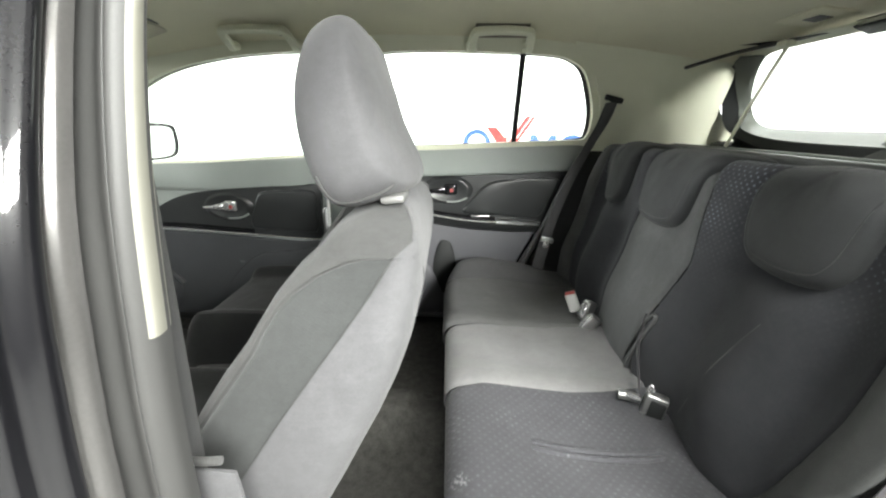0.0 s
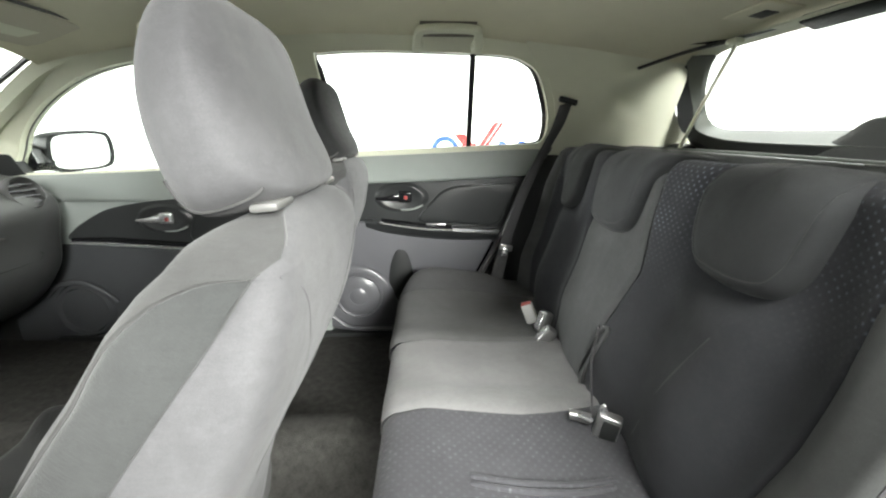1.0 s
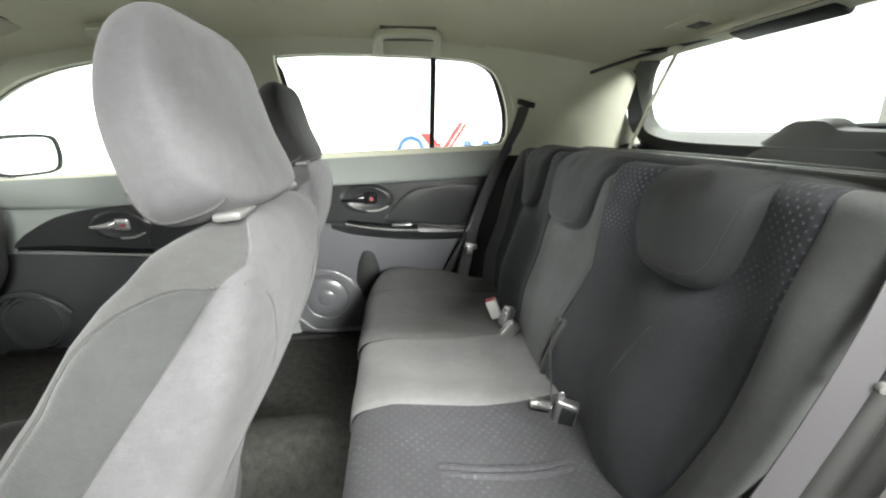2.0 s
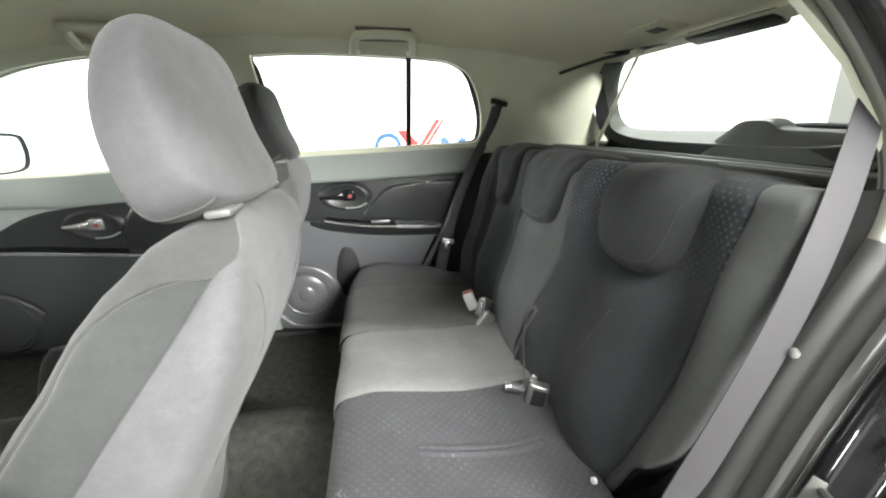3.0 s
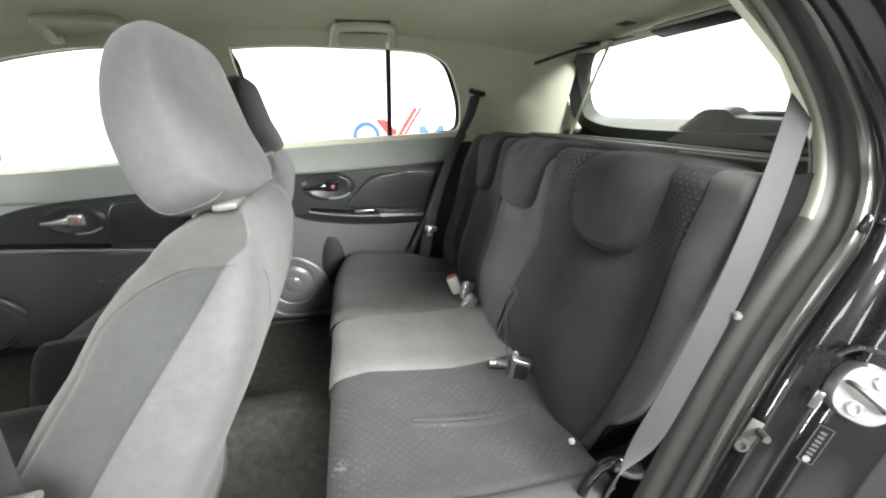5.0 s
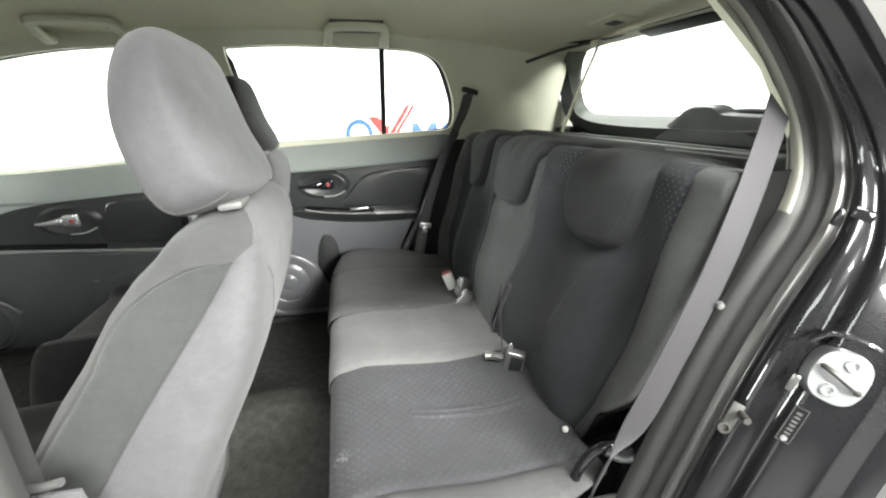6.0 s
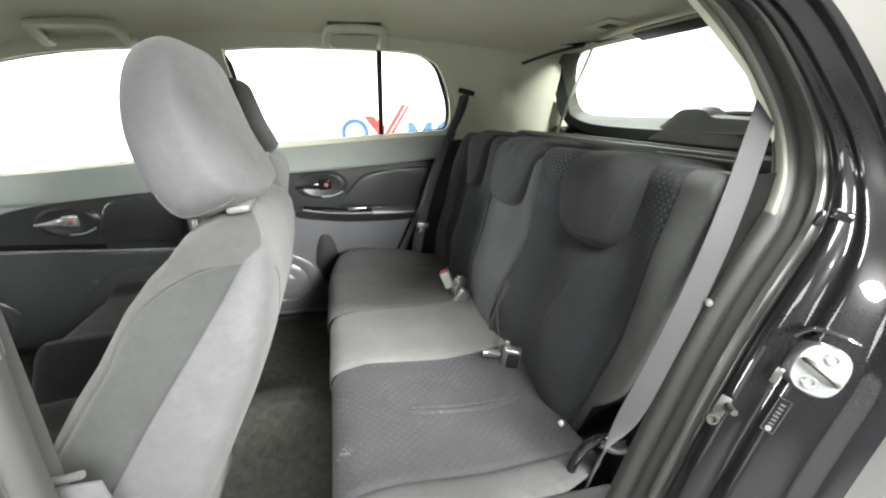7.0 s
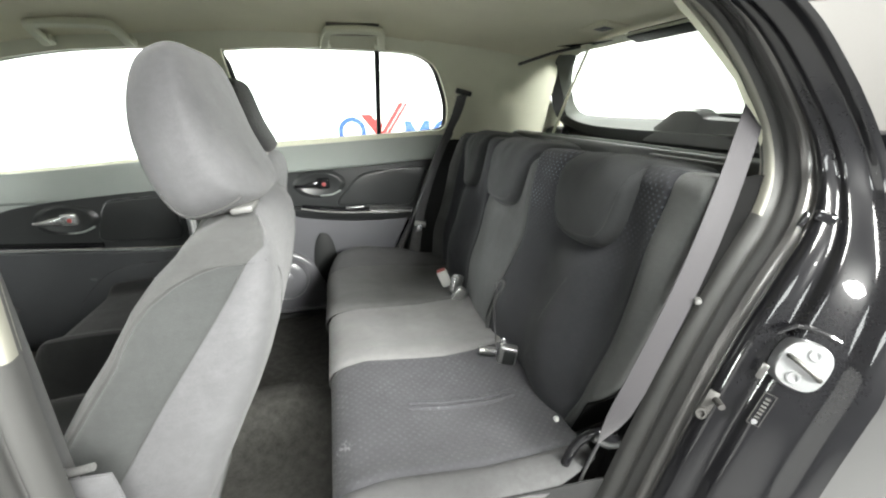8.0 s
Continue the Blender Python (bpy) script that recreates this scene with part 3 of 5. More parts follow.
part("chrome_edge", tube([(-1.25, 1.639, 0.715), (-1.1, 1.628, 0.712), (-0.95, 1.626, 0.700), (-0.62, 1.64, 0.672), (-0.53, 1.644, 0.666)], 0.003), "chrome", front_door, "thin chrome edge")
sp = disc((-1.27, 1.668, 0.43), 0.10, (0, -1, 0), 0.03, 36, ((1.2, -0.2), (1.12, 0.5), (1.03, 0.9), (0.97, 0.85), (0.9, 0.4), (0.6, 0.5), (0.1, 0.7), (0.01, 0.7)))
part("speaker_grille", sp, "lower_door", front_door, "round charcoal speaker grille")
part("speaker_brow", tube([(-1.385, 1.640, 0.50), (-1.33, 1.632, 0.545), (-1.24, 1.632, 0.555), (-1.17, 1.638, 0.515), (-1.135, 1.650, 0.465)], 0.012), "lower_door", front_door, "raised brow over the speaker")
part("raised_field", plate(flat([(-0.80, 0.715), (-0.66, 0.705), (-0.54, 0.700), (-0.535, 0.79), (-0.54, 0.862), (-0.66, 0.866), (-0.755, 0.858), (-0.785, 0.80)], 4), 1.640, 0.02, 0.010, 3), "insert", front_door, "raised dark field behind the handle")
part("latch_face", rbox((-0.506, 1.668, 0.715), (0.010, 0.05, 0.16), 0.004), "zinc", front_door, "bright metal door edge")

# B pillar lower trim and sill between the far doors
part("pillar_lower_trim", rbox((-0.395, 1.69, 0.66), (0.185, 0.05, 0.76), 0.016), "pad", body, "grey lower centre pillar trim")
part("kick_panel", plate([(-2.0, 0.26), (-1.45, 0.26), (-1.45, 0.93), (-2.0, 0.93)], 1.672, 0.04, 0.01), "black_plastic", body, "black footwell side trim")
part("sill_strip", tube([(-0.42, 1.650, 0.43), (-0.345, 1.648, 0.425), (-0.298, 1.646, 0.392), (-0.25, 1.645, 0.350), (-0.20, 1.644, 0.338), (-0.10, 1.644, 0.335), (0.03, 1.644, 0.330)], 0.010), "grey_plastic", body, "bright worn sill edge")
part("sill", rbox((-0.45, 1.70, 0.29), (1.9, 0.12, 0.06), 0.012), "black_plastic", body, "black sill trim")

# quarter trim behind the rear door window, bending in towards the tailgate
rows = []
for i in range(17):
    z = 1.03 + (1.40 - 1.03) * i / 16
    r = []
    for j in range(19):
        x = 0.515 + 0.445 * j / 18
        u = max(0.0, (x - 0.56) / 0.46)
        xx = x - 0.30 * max(0, z - 1.28) * (j / 18) + 0.12 * min(1.0, max(0.0, (1.18 - z) / 0.09)) * (j / 18) ** 3
        r.append((xx, far_y(z) - 0.024 - 0.022 * u * u + 0.03 * math.exp(-((z - 1.215) / 0.045) ** 4 - ((x - 0.78) / 0.05) ** 4), z))
    rows.append(r)
for i in range(17):
    z = 1.03 + 0.37 * i / 16
    e = interp([(1.03, 0.545), (1.095, 0.552), (1.15, 0.552), (1.212, 0.535), (1.292, 0.497), (1.327, 0.45), (1.40, 0.40)], z)[0]
    a, b = rows[i][0][0], rows[i][-1][0]
    rows[i] = [(e + (p[0] - a) / (b - a) * (b - e), p[1], p[2]) for p in rows[i]]
part("quarter_trim", thick(skin(rows), 0.01), "cream", body, "cream rear quarter trim")
part("body_side", plate([(0.2, 0.3), (1.2, 0.3), (1.2, 1.05), (0.5, 1.05)], 1.80, 0.03, 0.01), "paint", body, "gloss black rear side")
for s in (1, -1):
    part("corner_trim", rbox((1.06, MID + s * 0.635, 0.94), (0.16, 0.19, 0.26), 0.03), "black_plastic", body, "dark cargo corner trim")
part("rear_side_trim", plate([(0.28, 0.3), (1.1, 0.3), (1.1, 1.05), (0.50, 1.05), (0.38, 0.73)], 1.70, 0.04, 0.006), "black_plastic", body, "dark inner wheel house trim")
seal = spline([(0.555, 1.672, 1.06), (0.50, 1.664, 0.985), (0.462, 1.662, 0.905), (0.39, 1.662, 0.73), (0.30, 1.662, 0.555), (0.22, 1.662, 0.40)], 6)
A, B = frames(seal, (0, 1, 0))
part("door_seal", sweep(seal, circle(0.014, 10, 0.018), A, B), "rubber", body, "black rubber door seal")

# ---- roof ----
ROOF = [(-1.25, 1.335), (-1.05, 1.392), (-0.7, 1.432), (-0.2, 1.452), (0.25, 1.445), (0.6, 1.415), (0.97, 1.368)]


def roof_z(x, y):
    u = abs(y - MID) / 0.57
    return interp(ROOF, x)[0] - 0.062 * u ** 3.2 + 0.006 * math.exp(-((x - 0.3) / 0.12) ** 2) * (1 - u * u)


xs = [-1.12 + 2.09 * i / 44 for i in range(45)]
ys = [MID - 0.575 + 1.15 * j / 36 for j in range(37)]
near_lim = lambda x: max(MID - 0.575, 0.76 * (x - 0.056) - 0.085)
bm = skin([[(x, near_lim(x) + (y - ys[0]) / 1.15 * (ys[-1] - near_lim(x)), roof_z(x, near_lim(x) + (y - ys[0]) / 1.15 * (ys[-1] - near_lim(x)))) for y in ys] for x in xs])
tagged(part("headliner", lift(bm, (0, 0, 0.012)), "headliner"), "cream felt roof lining with soft creases", "headliner", kind="structure")
rows = []
for i in range(25):
    x = -1.15 + 2.10 * i / 24
    hw_ = min(0.66, 1.03 - 0.753 * (x - 0.056))
    rows.append([(x, MID - hw_ + 2 * hw_ * j / 16, interp(ROOF, x)[0] + 0.06 - 0.075 * (abs(j - 8) / 8) ** 3) for j in range(17)])
part("roof_skin", thick(skin(rows), 0.008), "paint", body, "gloss black roof panel")


def grab_handle(x0, x1, drop=0.0):
    """A folded roof grab handle: a flat bar on two broad legs."""
    g = thing("grab_handle", "cream plastic roof grab handle above the side window", "grab handle", "roof grab handles")
    yb, zb, ye, ze = 1.404, 1.3975 + drop, 1.500, 1.361 + drop
    path = spline([(x0 - 0.004, ye, ze), (x0 - 0.004, ye - 0.018, ze + 0.004), (x0 + 0.004, yb + 0.012, zb - 0.006), (x0 + 0.022, yb, zb), ((x0 + x1) / 2, yb - 0.004, zb + 0.002), (x1 - 0.022, yb, zb), (x1 - 0.004, yb + 0.012, zb - 0.006), (x1 + 0.004, ye - 0.018, ze + 0.004), (x1 + 0.004, ye, ze)], 6)
    A, B = frames(path, (0, 0.35, 1))
    part("grip", sweep(path, [(-0.013, -0.006), (-0.010, -0.011), (0.010, -0.011), (0.013, -0.006), (0.013, 0.004), (0.009, 0.009), (-0.009, 0.009), (-0.013, 0.004)], A, B), "cream", g)
    for x in (x0 - 0.002, x1 + 0.002):
        part("mount", rbox((x, ye - 0.008, ze + 0.006), (0.036, 0.034, 0.022), 0.007, 3, rot=Matrix.Rotation(radians(-22), 4, "X")), "cream", g)
    # flat darker plate in place of the shadow behind the grip
    part("recess", rbox(((x0 + x1) / 2, (yb + ye) / 2, zb + 0.010), (x1 - x0 - 0.012, 0.075, 0.004), 0.001, 1, rot=Matrix.Rotation(radians(-20), 4, "X")), "recess", g, "dark plate painted as shade behind the grip")
    return g


grab_handle(0.070, 0.250)
grab_handle(-0.712, -0.508, 0.002)

# sun visor and windscreen corner
visor = thing("sun_visor", "cream folded sun visor at the windscreen", "sun visor")
vm = Matrix.Rotation(radians(-10.5), 4, "Y")
part("visor_board", rbox((-0.967, 1.25, 1.381), (0.22, 0.50, 0.018), 0.008, rot=vm), "visor", visor)
part("visor_label", rbox((-0.985, 1.285, 1.3685), (0.060, 0.17, 0.002), 0, rot=vm), "cream", visor, "pale warning sticker")
part("visor_edge", tube([(-0.856, 1.00, 1.403), (-0.856, 1.46, 1.403), (-0.872, 1.500, 1.400), (-0.93, 1.504, 1.388)], 0.004), "dash", visor)

ws = thing("windscreen", "clear windscreen glass with a black edge", "windscreen", kind="structure")
top = [(-1.12, MID - 0.53, 1.352), (-1.13, MID, 1.392), (-1.12, MID + 0.53, 1.352)]
low = [(-1.80, MID - 0.62, 0.97), (-1.90, MID, 0.985), (-1.80, MID + 0.62, 0.97)]
a, b = spline(top, 8), spline(low, 8)
g = part("windscreen_pane", thick(skin([a, b]), 0.005), "glass", ws)
g.visible_shadow = False
for s in (1, -1):
    part("windscreen_edge", tube([(-1.10, MID + s * 0.535, 1.353), (-1.28, MID + s * 0.565, 1.255), (-1.80, MID + s * 0.625, 0.965)], 0.008), "rubber", ws, "black windscreen edge")
    path = spline([(-0.98, MID + s * 0.575, 1.368), (-1.14, MID + s * 0.585, 1.295), (-1.32, MID + s * 0.605, 1.175), (-1.55, MID + s * 0.645, 1.01)], 8)
    part("pillar_cover", sweep(path, [(-0.035, 0.03), (-0.02, -0.02), (0.02, -0.03), (0.045, -0.005), (0.045, 0.03)], (0, s, 0), (0.25, 0, 0.97)), "cream", body, "cream windscreen pillar cover")
part("bonnet", rbox((-2.3, MID, 0.90), (0.85, 1.5, 0.06), 0.03), "paint", body, "gloss black bonnet")

# door mirror outside the far window
dm = thing("door_mirror", "black door mirror housing with bright glass outside the far window", "mirror")
mc, mw = Vector((-1.335, 1.895, 1.036)), Vector((0.30, 0.954, 0)).normalized()
mn = Vector((0.954, -0.30, 0)).normalized()
ol = [(p.x, p.y) for p in spline([(-0.125, -0.035, 0), (-0.12, 0.03, 0), (-0.09, 0.056, 0), (0.0, 0.064, 0), (0.10, 0.062, 0), (0.128, 0.040, 0), (0.130, -0.02, 0), (0.10, -0.054, 0), (0.0, -0.062, 0), (-0.09, -0.058, 0)], 5, True)]
mrow = lambda k, d: [mc + mw * (a * k) + Vector((0, 0, b * k * 1.25)) + mn * d for a, b in ol]
part("housing", skin([mrow(0.86, 0.004), mrow(0.89, 0.010), mrow(1.0, 0.008), mrow(1.03, -0.02), mrow(1.0, -0.07), mrow(0.8, -0.11), mrow(0.4, -0.13), mrow(0.02, -0.135)], close_u=True), "black_plastic", dm, "black mirror housing")
bm = bmesh.new()
bm.faces.new([bm.verts.new(p) for p in mrow(0.87, 0.005)])
part("mirror_glass", thick(bm, 0.004), "mirror", dm, "bright mirror glass")
part("mirror_foot", plate([(-1.46, 0.965), (-1.38, 0.970), (-1.36, 1.00), (-1.38, 1.05), (-1.44, 1.07), (-1.48, 1.03)], 1.72, 0.12, 0.008), "gloss_black", dm, "black mirror foot")
part("sail_cover", plate([(-1.52, 0.95), (-1.37, 0.962), (-1.402, 1.02), (-1.425, 1.10), (-1.52, 1.03)], 1.668, 0.04, 0.006), "black_plastic", front_door, "black triangular mirror cover")

# dashboard end
dash = thing("dashboard", "dark grey dashboard with a round air vent", "dashboard")
prof = spline([(-1.52, 0, 1.0), (-1.30, 0, 0.968), (-1.20, 0, 0.935), (-1.145, 0, 0.866), (-1.165, 0, 0.76), (-1.19, 0, 0.647), (-1.285, 0, 0.53), (-1.45, 0, 0.44), (-1.7, 0, 0.42)], 5)
rows = []
for k, sx in ((0.30, 0.0), (0.36, 0.02), (0.9, 0.03), (1.46, 0.01), (1.555, 0.0), (1.60, -0.03), (1.63, -0.10)):
    rows.append([(p.x + sx - 0.045 - (0.03 if 0.5 < k < 1.4 else 0), k, p.z) for p in prof])
part("dash_top", thick(skin(rows), 0.02), "dash", dash, "dark grained dashboard shell")
vn = (0.93, -0.1, 0.35)
part("vent_ring", disc((-1.222, 1.475, 0.918), 0.052, vn, 0.02, 30, ((1.15, -0.5), (1.1, 0.8), (1.0, 1.2), (0.9, 0.9), (0.86, -0.4))), "dash", dash, "round vent ring")
q = Vector(vn).to_track_quat("Z", "Y").to_matrix().to_4x4()
for i in range(4):
    part("vent_slat", rbox(Vector((-1.219, 1.475, 0.918)) + q @ Vector((0, -0.03 + 0.02 * i, 0.008)), (0.085, 0.004, 0.012), 0.001, 1, rot=q), "grey_plastic", dash, "thin vent slat")
part("glovebox_handle", rbox((-1.188, 1.30, 0.80), (0.012, 0.10, 0.010), 0.003), "steel", dash, "thin glovebox handle")
part("glovebox_seam", tube([(-1.214, 1.05, 0.70), (-1.212, 1.44, 0.70), (-1.208, 1.47, 0.73)], 0.003), "black_plastic", dash, "glovebox seam")
tagged(part("firewall", rbox((-1.86, MID, 0.62), (0.06, 1.46, 0.78), 0.02), "carpet"), "dark carpeted wall under the dashboard", "firewall", kind="structure")

# ---- cabin floor ----
cf = [[(x, y, 0.30 + (0.10 * math.exp(-((y - MID) / 0.10) ** 4) if x < -0.1 else 0.06 * math.exp(-((y - MID) / 0.10) ** 4)) + 0.004 * noise.noise((x * 9, y * 9, 0))) for y in [0.30 + 1.40 * j / 40 for j in range(41)]] for x in [-1.9 + 2.3 * i / 50 for i in range(51)]]
tagged(part("cabin_floor", thick(skin(cf), 0.02), "carpet"), "dark worn carpet on the cabin floor", "floor", kind="structure")
tagged(part("floor_pan", rbox((-0.35, MID, 0.22), (3.2, 1.5, 0.05), 0.02), "black_plastic"), "flat black floor pan under the carpet", "floor pan", kind="structure")

# ---- front seats ----
SEAT_Y = 0.62
# height, back, front, half width
BACK = [(0.38, -0.255, -0.401, 0.215), (0.46, -0.238, -0.401, 0.235), (0.52, -0.220, -0.396, 0.245), (0.60, -0.186, -0.397, 0.250), (0.66, -0.148, -0.378, 0.252), (0.72, -0.116, -0.348, 0.250), (0.76, -0.096, -0.323, 0.247), (0.80, -0.075, -0.2985, 0.243), (0.84, -0.057, -0.272, 0.237), (0.88, -0.043, -0.241, 0.229), (0.937, -0.031, -0.205, 0.215), (0.970, -0.028, -0.177, 0.204), (0.99, -0.029, -0.154, 0.195), (1.0, -0.031, -0.146, 0.188), (1.010, -0.0345, -0.138, 0.177), (1.018, -0.037, -0.125, 0.160), (1.032, -0.047, -0.093, 0.125), (1.040, -0.058, -0.079, 0.075)]


def back_section(z):
    """One slice of the backrest as a closed loop: outboard side, front, inboard side, back."""
    xb, xf, w = interp(BACK, z)
    half = []
    cx, d = (xb + xf) / 2, (xb - xf) / 2
    n = 240
    for i in range(n):
        a = 2 * math.pi * i / n
        c, s = math.cos(a), math.sin(a)
        e = 0.30
        x = cx + d * math.copysign(abs(c) ** e, c)
        y = w * math.copysign(abs(s) ** e, s)
        # hollow between the bolsters on the front, gentle dish on the back
        if c < 0:
            x += 0.045 * min(1, max(0, (1.0 - z) / 0.15)) * math.exp(-(y / (w * 0.55)) ** 4) * abs(c) ** 0.3
        half.append(Vector((x, SEAT_Y + y, z)))
    return half


def seam_x(z):
    return interp([(0.55, -0.362), (0.726, -0.242), (0.815, -0.1825), (0.866, -0.146), (0.945, -0.088), (0.970, -0.072), (0.9898, -0.0595), (1.004, -0.039), (1.025, -0.029), (1.07, -0.029)], z)[0]


def panel_x(z):
    """Front edge of the darker side panel; it meets the seam at the top."""
    f = interp([(0.50, -0.415), (0.60, -0.400), (0.66, -0.372), (0.72, -0.332), (0.80, -0.275), (0.848, -0.240), (0.885, -0.213), (0.907, -0.203), (0.934, -0.186), (0.951, -0.169), (0.9706, -0.1405), (0.977, -0.126), (0.983, -0.110), (0.987, -0.094), (0.989, -0.070), (0.9898, -0.060)], z)[0]
    return min(f, seam_x(z)) if z < 0.9898 else seam_x(z)


def front_seat(dx, dy, rest, label):
    st = thing("bucket_seat", label, "car seat", "front seats")
    off = Vector((dx, dy, 0))
    zs = sorted({round(0.38 + 0.66 * i / 90, 4) for i in range(91)} | {round(0.965 + 0.0005 * i, 4) for i in range(51)} | {round(0.9860 + 0.00015 * i, 5) for i in range(28)})
    arcs = {"back": [], "near": [], "front": [], "far": []}
    for z in zs:
        L = back_section(z)
        n = len(L)

        def at(f):
            i = int(math.floor(f))
            return L[i % n].lerp(L[(i + 1) % n], f - i)

        def cross(lo, hi, x):
            """Where the slice passes depth x on one of its two sides."""
            for k in range(lo, hi):
                p, q = L[k % n].x, L[(k + 1) % n].x
                if (p - x) * (q - x) <= 0 and p != q:
                    return k + (x - p) / (q - p)
            return lo if abs(L[lo % n].x - x) < abs(L[hi % n].x - x) else hi

        h = n // 2
        xb, xf, w = interp(BACK, z)
        sx = min(max(seam_x(z), xf + 0.006), xb - 0.006)
        px_ = min(max(panel_x(z), xf + 0.016), sx)
        q8 = n // 9
        s2, p2 = cross(q8, h - q8, sx), cross(q8, h - q8, px_)
        p1, s1 = cross(h + q8, n - q8, px_), cross(h + q8, n - q8, sx)
        run = lambda f0, f1, m: [at(f0 + (f1 - f0) * k / m) for k in range(m + 1)]
        dip = Vector((0, 0.003 * min(1.0, max(0.15, (sx - px_) / 0.03)), 0))
        for key, f0, f1, m in (("back", s1, s2 + n, 200), ("far", s2, p2, 40), ("front", p2, p1, 200), ("near", p1, s1, 40)):
            arc = run(f0, f1, m)
            for k in (0, -1):
                arc[k] = arc[k] + (dip if arc[k].y < SEAT_Y else -dip)
            arcs[key].append([p + off for p in resample(arc, 60 if m == 200 else 16)])
    mid = lambda row: [sum((Vector(p) for p in row), Vector()) / len(row)] * len(row)
    part("back_cover", skin(arcs["back"]), "light_cloth", st, "light grey cloth back cover")
    part("front_cover", skin(arcs["front"]), "shoulder_cloth", st, "grey cloth front")
    top = arcs["back"][-1] + arcs["front"][-1]
    c = sum(top, Vector()) / len(top)
    part("top_cap", skin([top, [c + (p - c) * 0.5 + Vector((0, 0, 0.006)) for p in top], [c + Vector((0, 0, 0.008)) + (p - c) * 0.01 for p in top]], close_u=True), "light_cloth", st)
    z1 = [i for i, z in enumerate(zs) if z <= 0.9899]
    for key in ("near", "far"):
        part("side_panel", skin([arcs[key][i] for i in z1]), "mid_cloth", st, "darker ribbed cloth side panel")
    # sewn seams: along both edges of the near side panel and down the back
    for key in ("near", "far"):
        for k in (0, -1):
            part("seam", tube([arcs[key][i][k] + Vector((0, -0.0025 if key == "near" else 0.0025, 0)) for i in (z1 if k == 0 else [i for i, z in enumerate(zs) if z < 1.034])[::3]], 0.0007, 6, 1), "seam", st, "dark sewn seam")
    for s in (-1, 1):
        def back_at(dy_, z):
            L = [p for p in back_section(z) if p.x > (interp(BACK, z)[0] + interp(BACK, z)[1]) / 2]
            p = min(L, key=lambda q: abs(q.y - SEAT_Y - s * dy_))
            return p + off
        part("seam", tube([back_at(d, z) for d, z in ((0.185, 0.988), (0.150, 0.965), (0.122, 0.925), (0.090, 0.86), (0.068, 0.78), (0.064, 0.70), (0.072, 0.62), (0.09, 0.52))], 0.0012, 6, 4), "light_cloth", st, "sewn seam")
    for key, side in (("near", -1), ("far", 1)):
        run_ = [arcs[key][i][-1] + Vector((0.003, side * 0.0035, 0.001)) for i, z in enumerate(zs) if 1.008 < z < 1.038]
        path = resample(run_, 27)
        bm = bmesh.new()
        for a_, b_ in list(zip(path, path[1:]))[::2]:
            tube([a_, b_], 0.0008, 5, bm=bm)
        part("stitching", bm, "cushion_cloth", st, "row of pale stitches")
    # head restraint
    prof = spline([(-0.150, 0, 1.024), (-0.182, 0, 1.058), (-0.200, 0, 1.12), (-0.197, 0, 1.18), (-0.176, 0, 1.232), (-0.138, 0, 1.252), (-0.108, 0, 1.240), (-0.090, 0, 1.19), (-0.070, 0, 1.13), (-0.042, 0, 1.072), (-0.046, 0, 1.046), (-0.10, 0, 1.027)], 6, closed=True)
    cx, cz = -0.118, 1.14
    rows = []
    hw = lambda z: 0.162 - 0.026 * max(0, (z - cz) / 0.11) ** 2
    for i in range(45):
        u = math.sin((-1 + 2 * i / 44) * math.pi / 2)
        f = max((1 - abs(u) ** 2.3) ** (1 / 2.3), 0.01) if abs(u) < 1 else 0.01
        fz = max((1 - abs(u) ** 4.0) ** (1 / 4.0), 0.01) if abs(u) < 1 else 0.01
        rows.append([Vector((cx + (p.x - cx) * f + 0.006 * u * u + dx, SEAT_Y + dy + u * hw(cz + (p.z - cz) * fz), cz + (p.z - cz) * fz)) for p in prof])
    hr = part("headrest", skin(rows, close_u=True, cap=True), rest, st, "light grey cloth headrest" if rest == "light_cloth" else "dark cloth headrest")
    hp = lambda u, p: Vector((cx + (p.x - cx) * (1 - abs(u) ** 2.3) ** (1 / 2.3) * 1.012 + 0.006 * u * u + dx, SEAT_Y + dy + u * hw(p.z), cz + (p.z - cz) * (1 - abs(u) ** 4.0) ** (1 / 4.0) * 1.008))
    low = [prof[(6 + k) % len(prof)] for k in range(0, -20, -1)]
    ring = [hp(-0.82, p) for p in low]
    part("piping", tube(ring, 0.002, smooth_n=1), "seam", hr, "grey seam piping")
    for y in (-0.085, 0.085):
        part("headrest_post", tube([(-0.088 + dx, SEAT_Y + dy + y, 1.02), (-0.100 + dx, SEAT_Y + dy + y, 1.10)], 0.006), "chrome", st, "thin chrome post")
        part("post_guide", rbox((-0.068 + dx, SEAT_Y + dy + y * 1.22, 1.041), (0.030, 0.056, 0.010), 0.005, rot=Matrix.Rotation(radians(-6), 4, "Y")), "guide", st, "pale plastic post guide")
    # cushion
    rows = []
    for i in range(31):
        u = i / 30
        x = -0.27 - 0.47 * u + dx
        r = []
        for j in range(41):
            v = -1 + 2 * j / 40
            y = SEAT_Y + dy + 0.255 * v
            h = 0.530 + 0.03 * math.sin(u * 2.6) + 0.026 * math.exp(-((abs(v) - 0.80) / 0.13) ** 2)
            h -= 0.13 * max(0, (abs(v) - 0.84) / 0.16) ** 2.4 + 0.15 * max(0, (u - 0.85) / 0.15) ** 2.2
            r.append((x, y, h))
        rows.append(r)
    lo = [[(p[0], p[1], 0.36) for p in r] for r in rows]
    part("cushion", skin(rows), "black_cloth", st, "dark grey cloth seat cushion")
    side = [rows[0]] + [lo[0]]
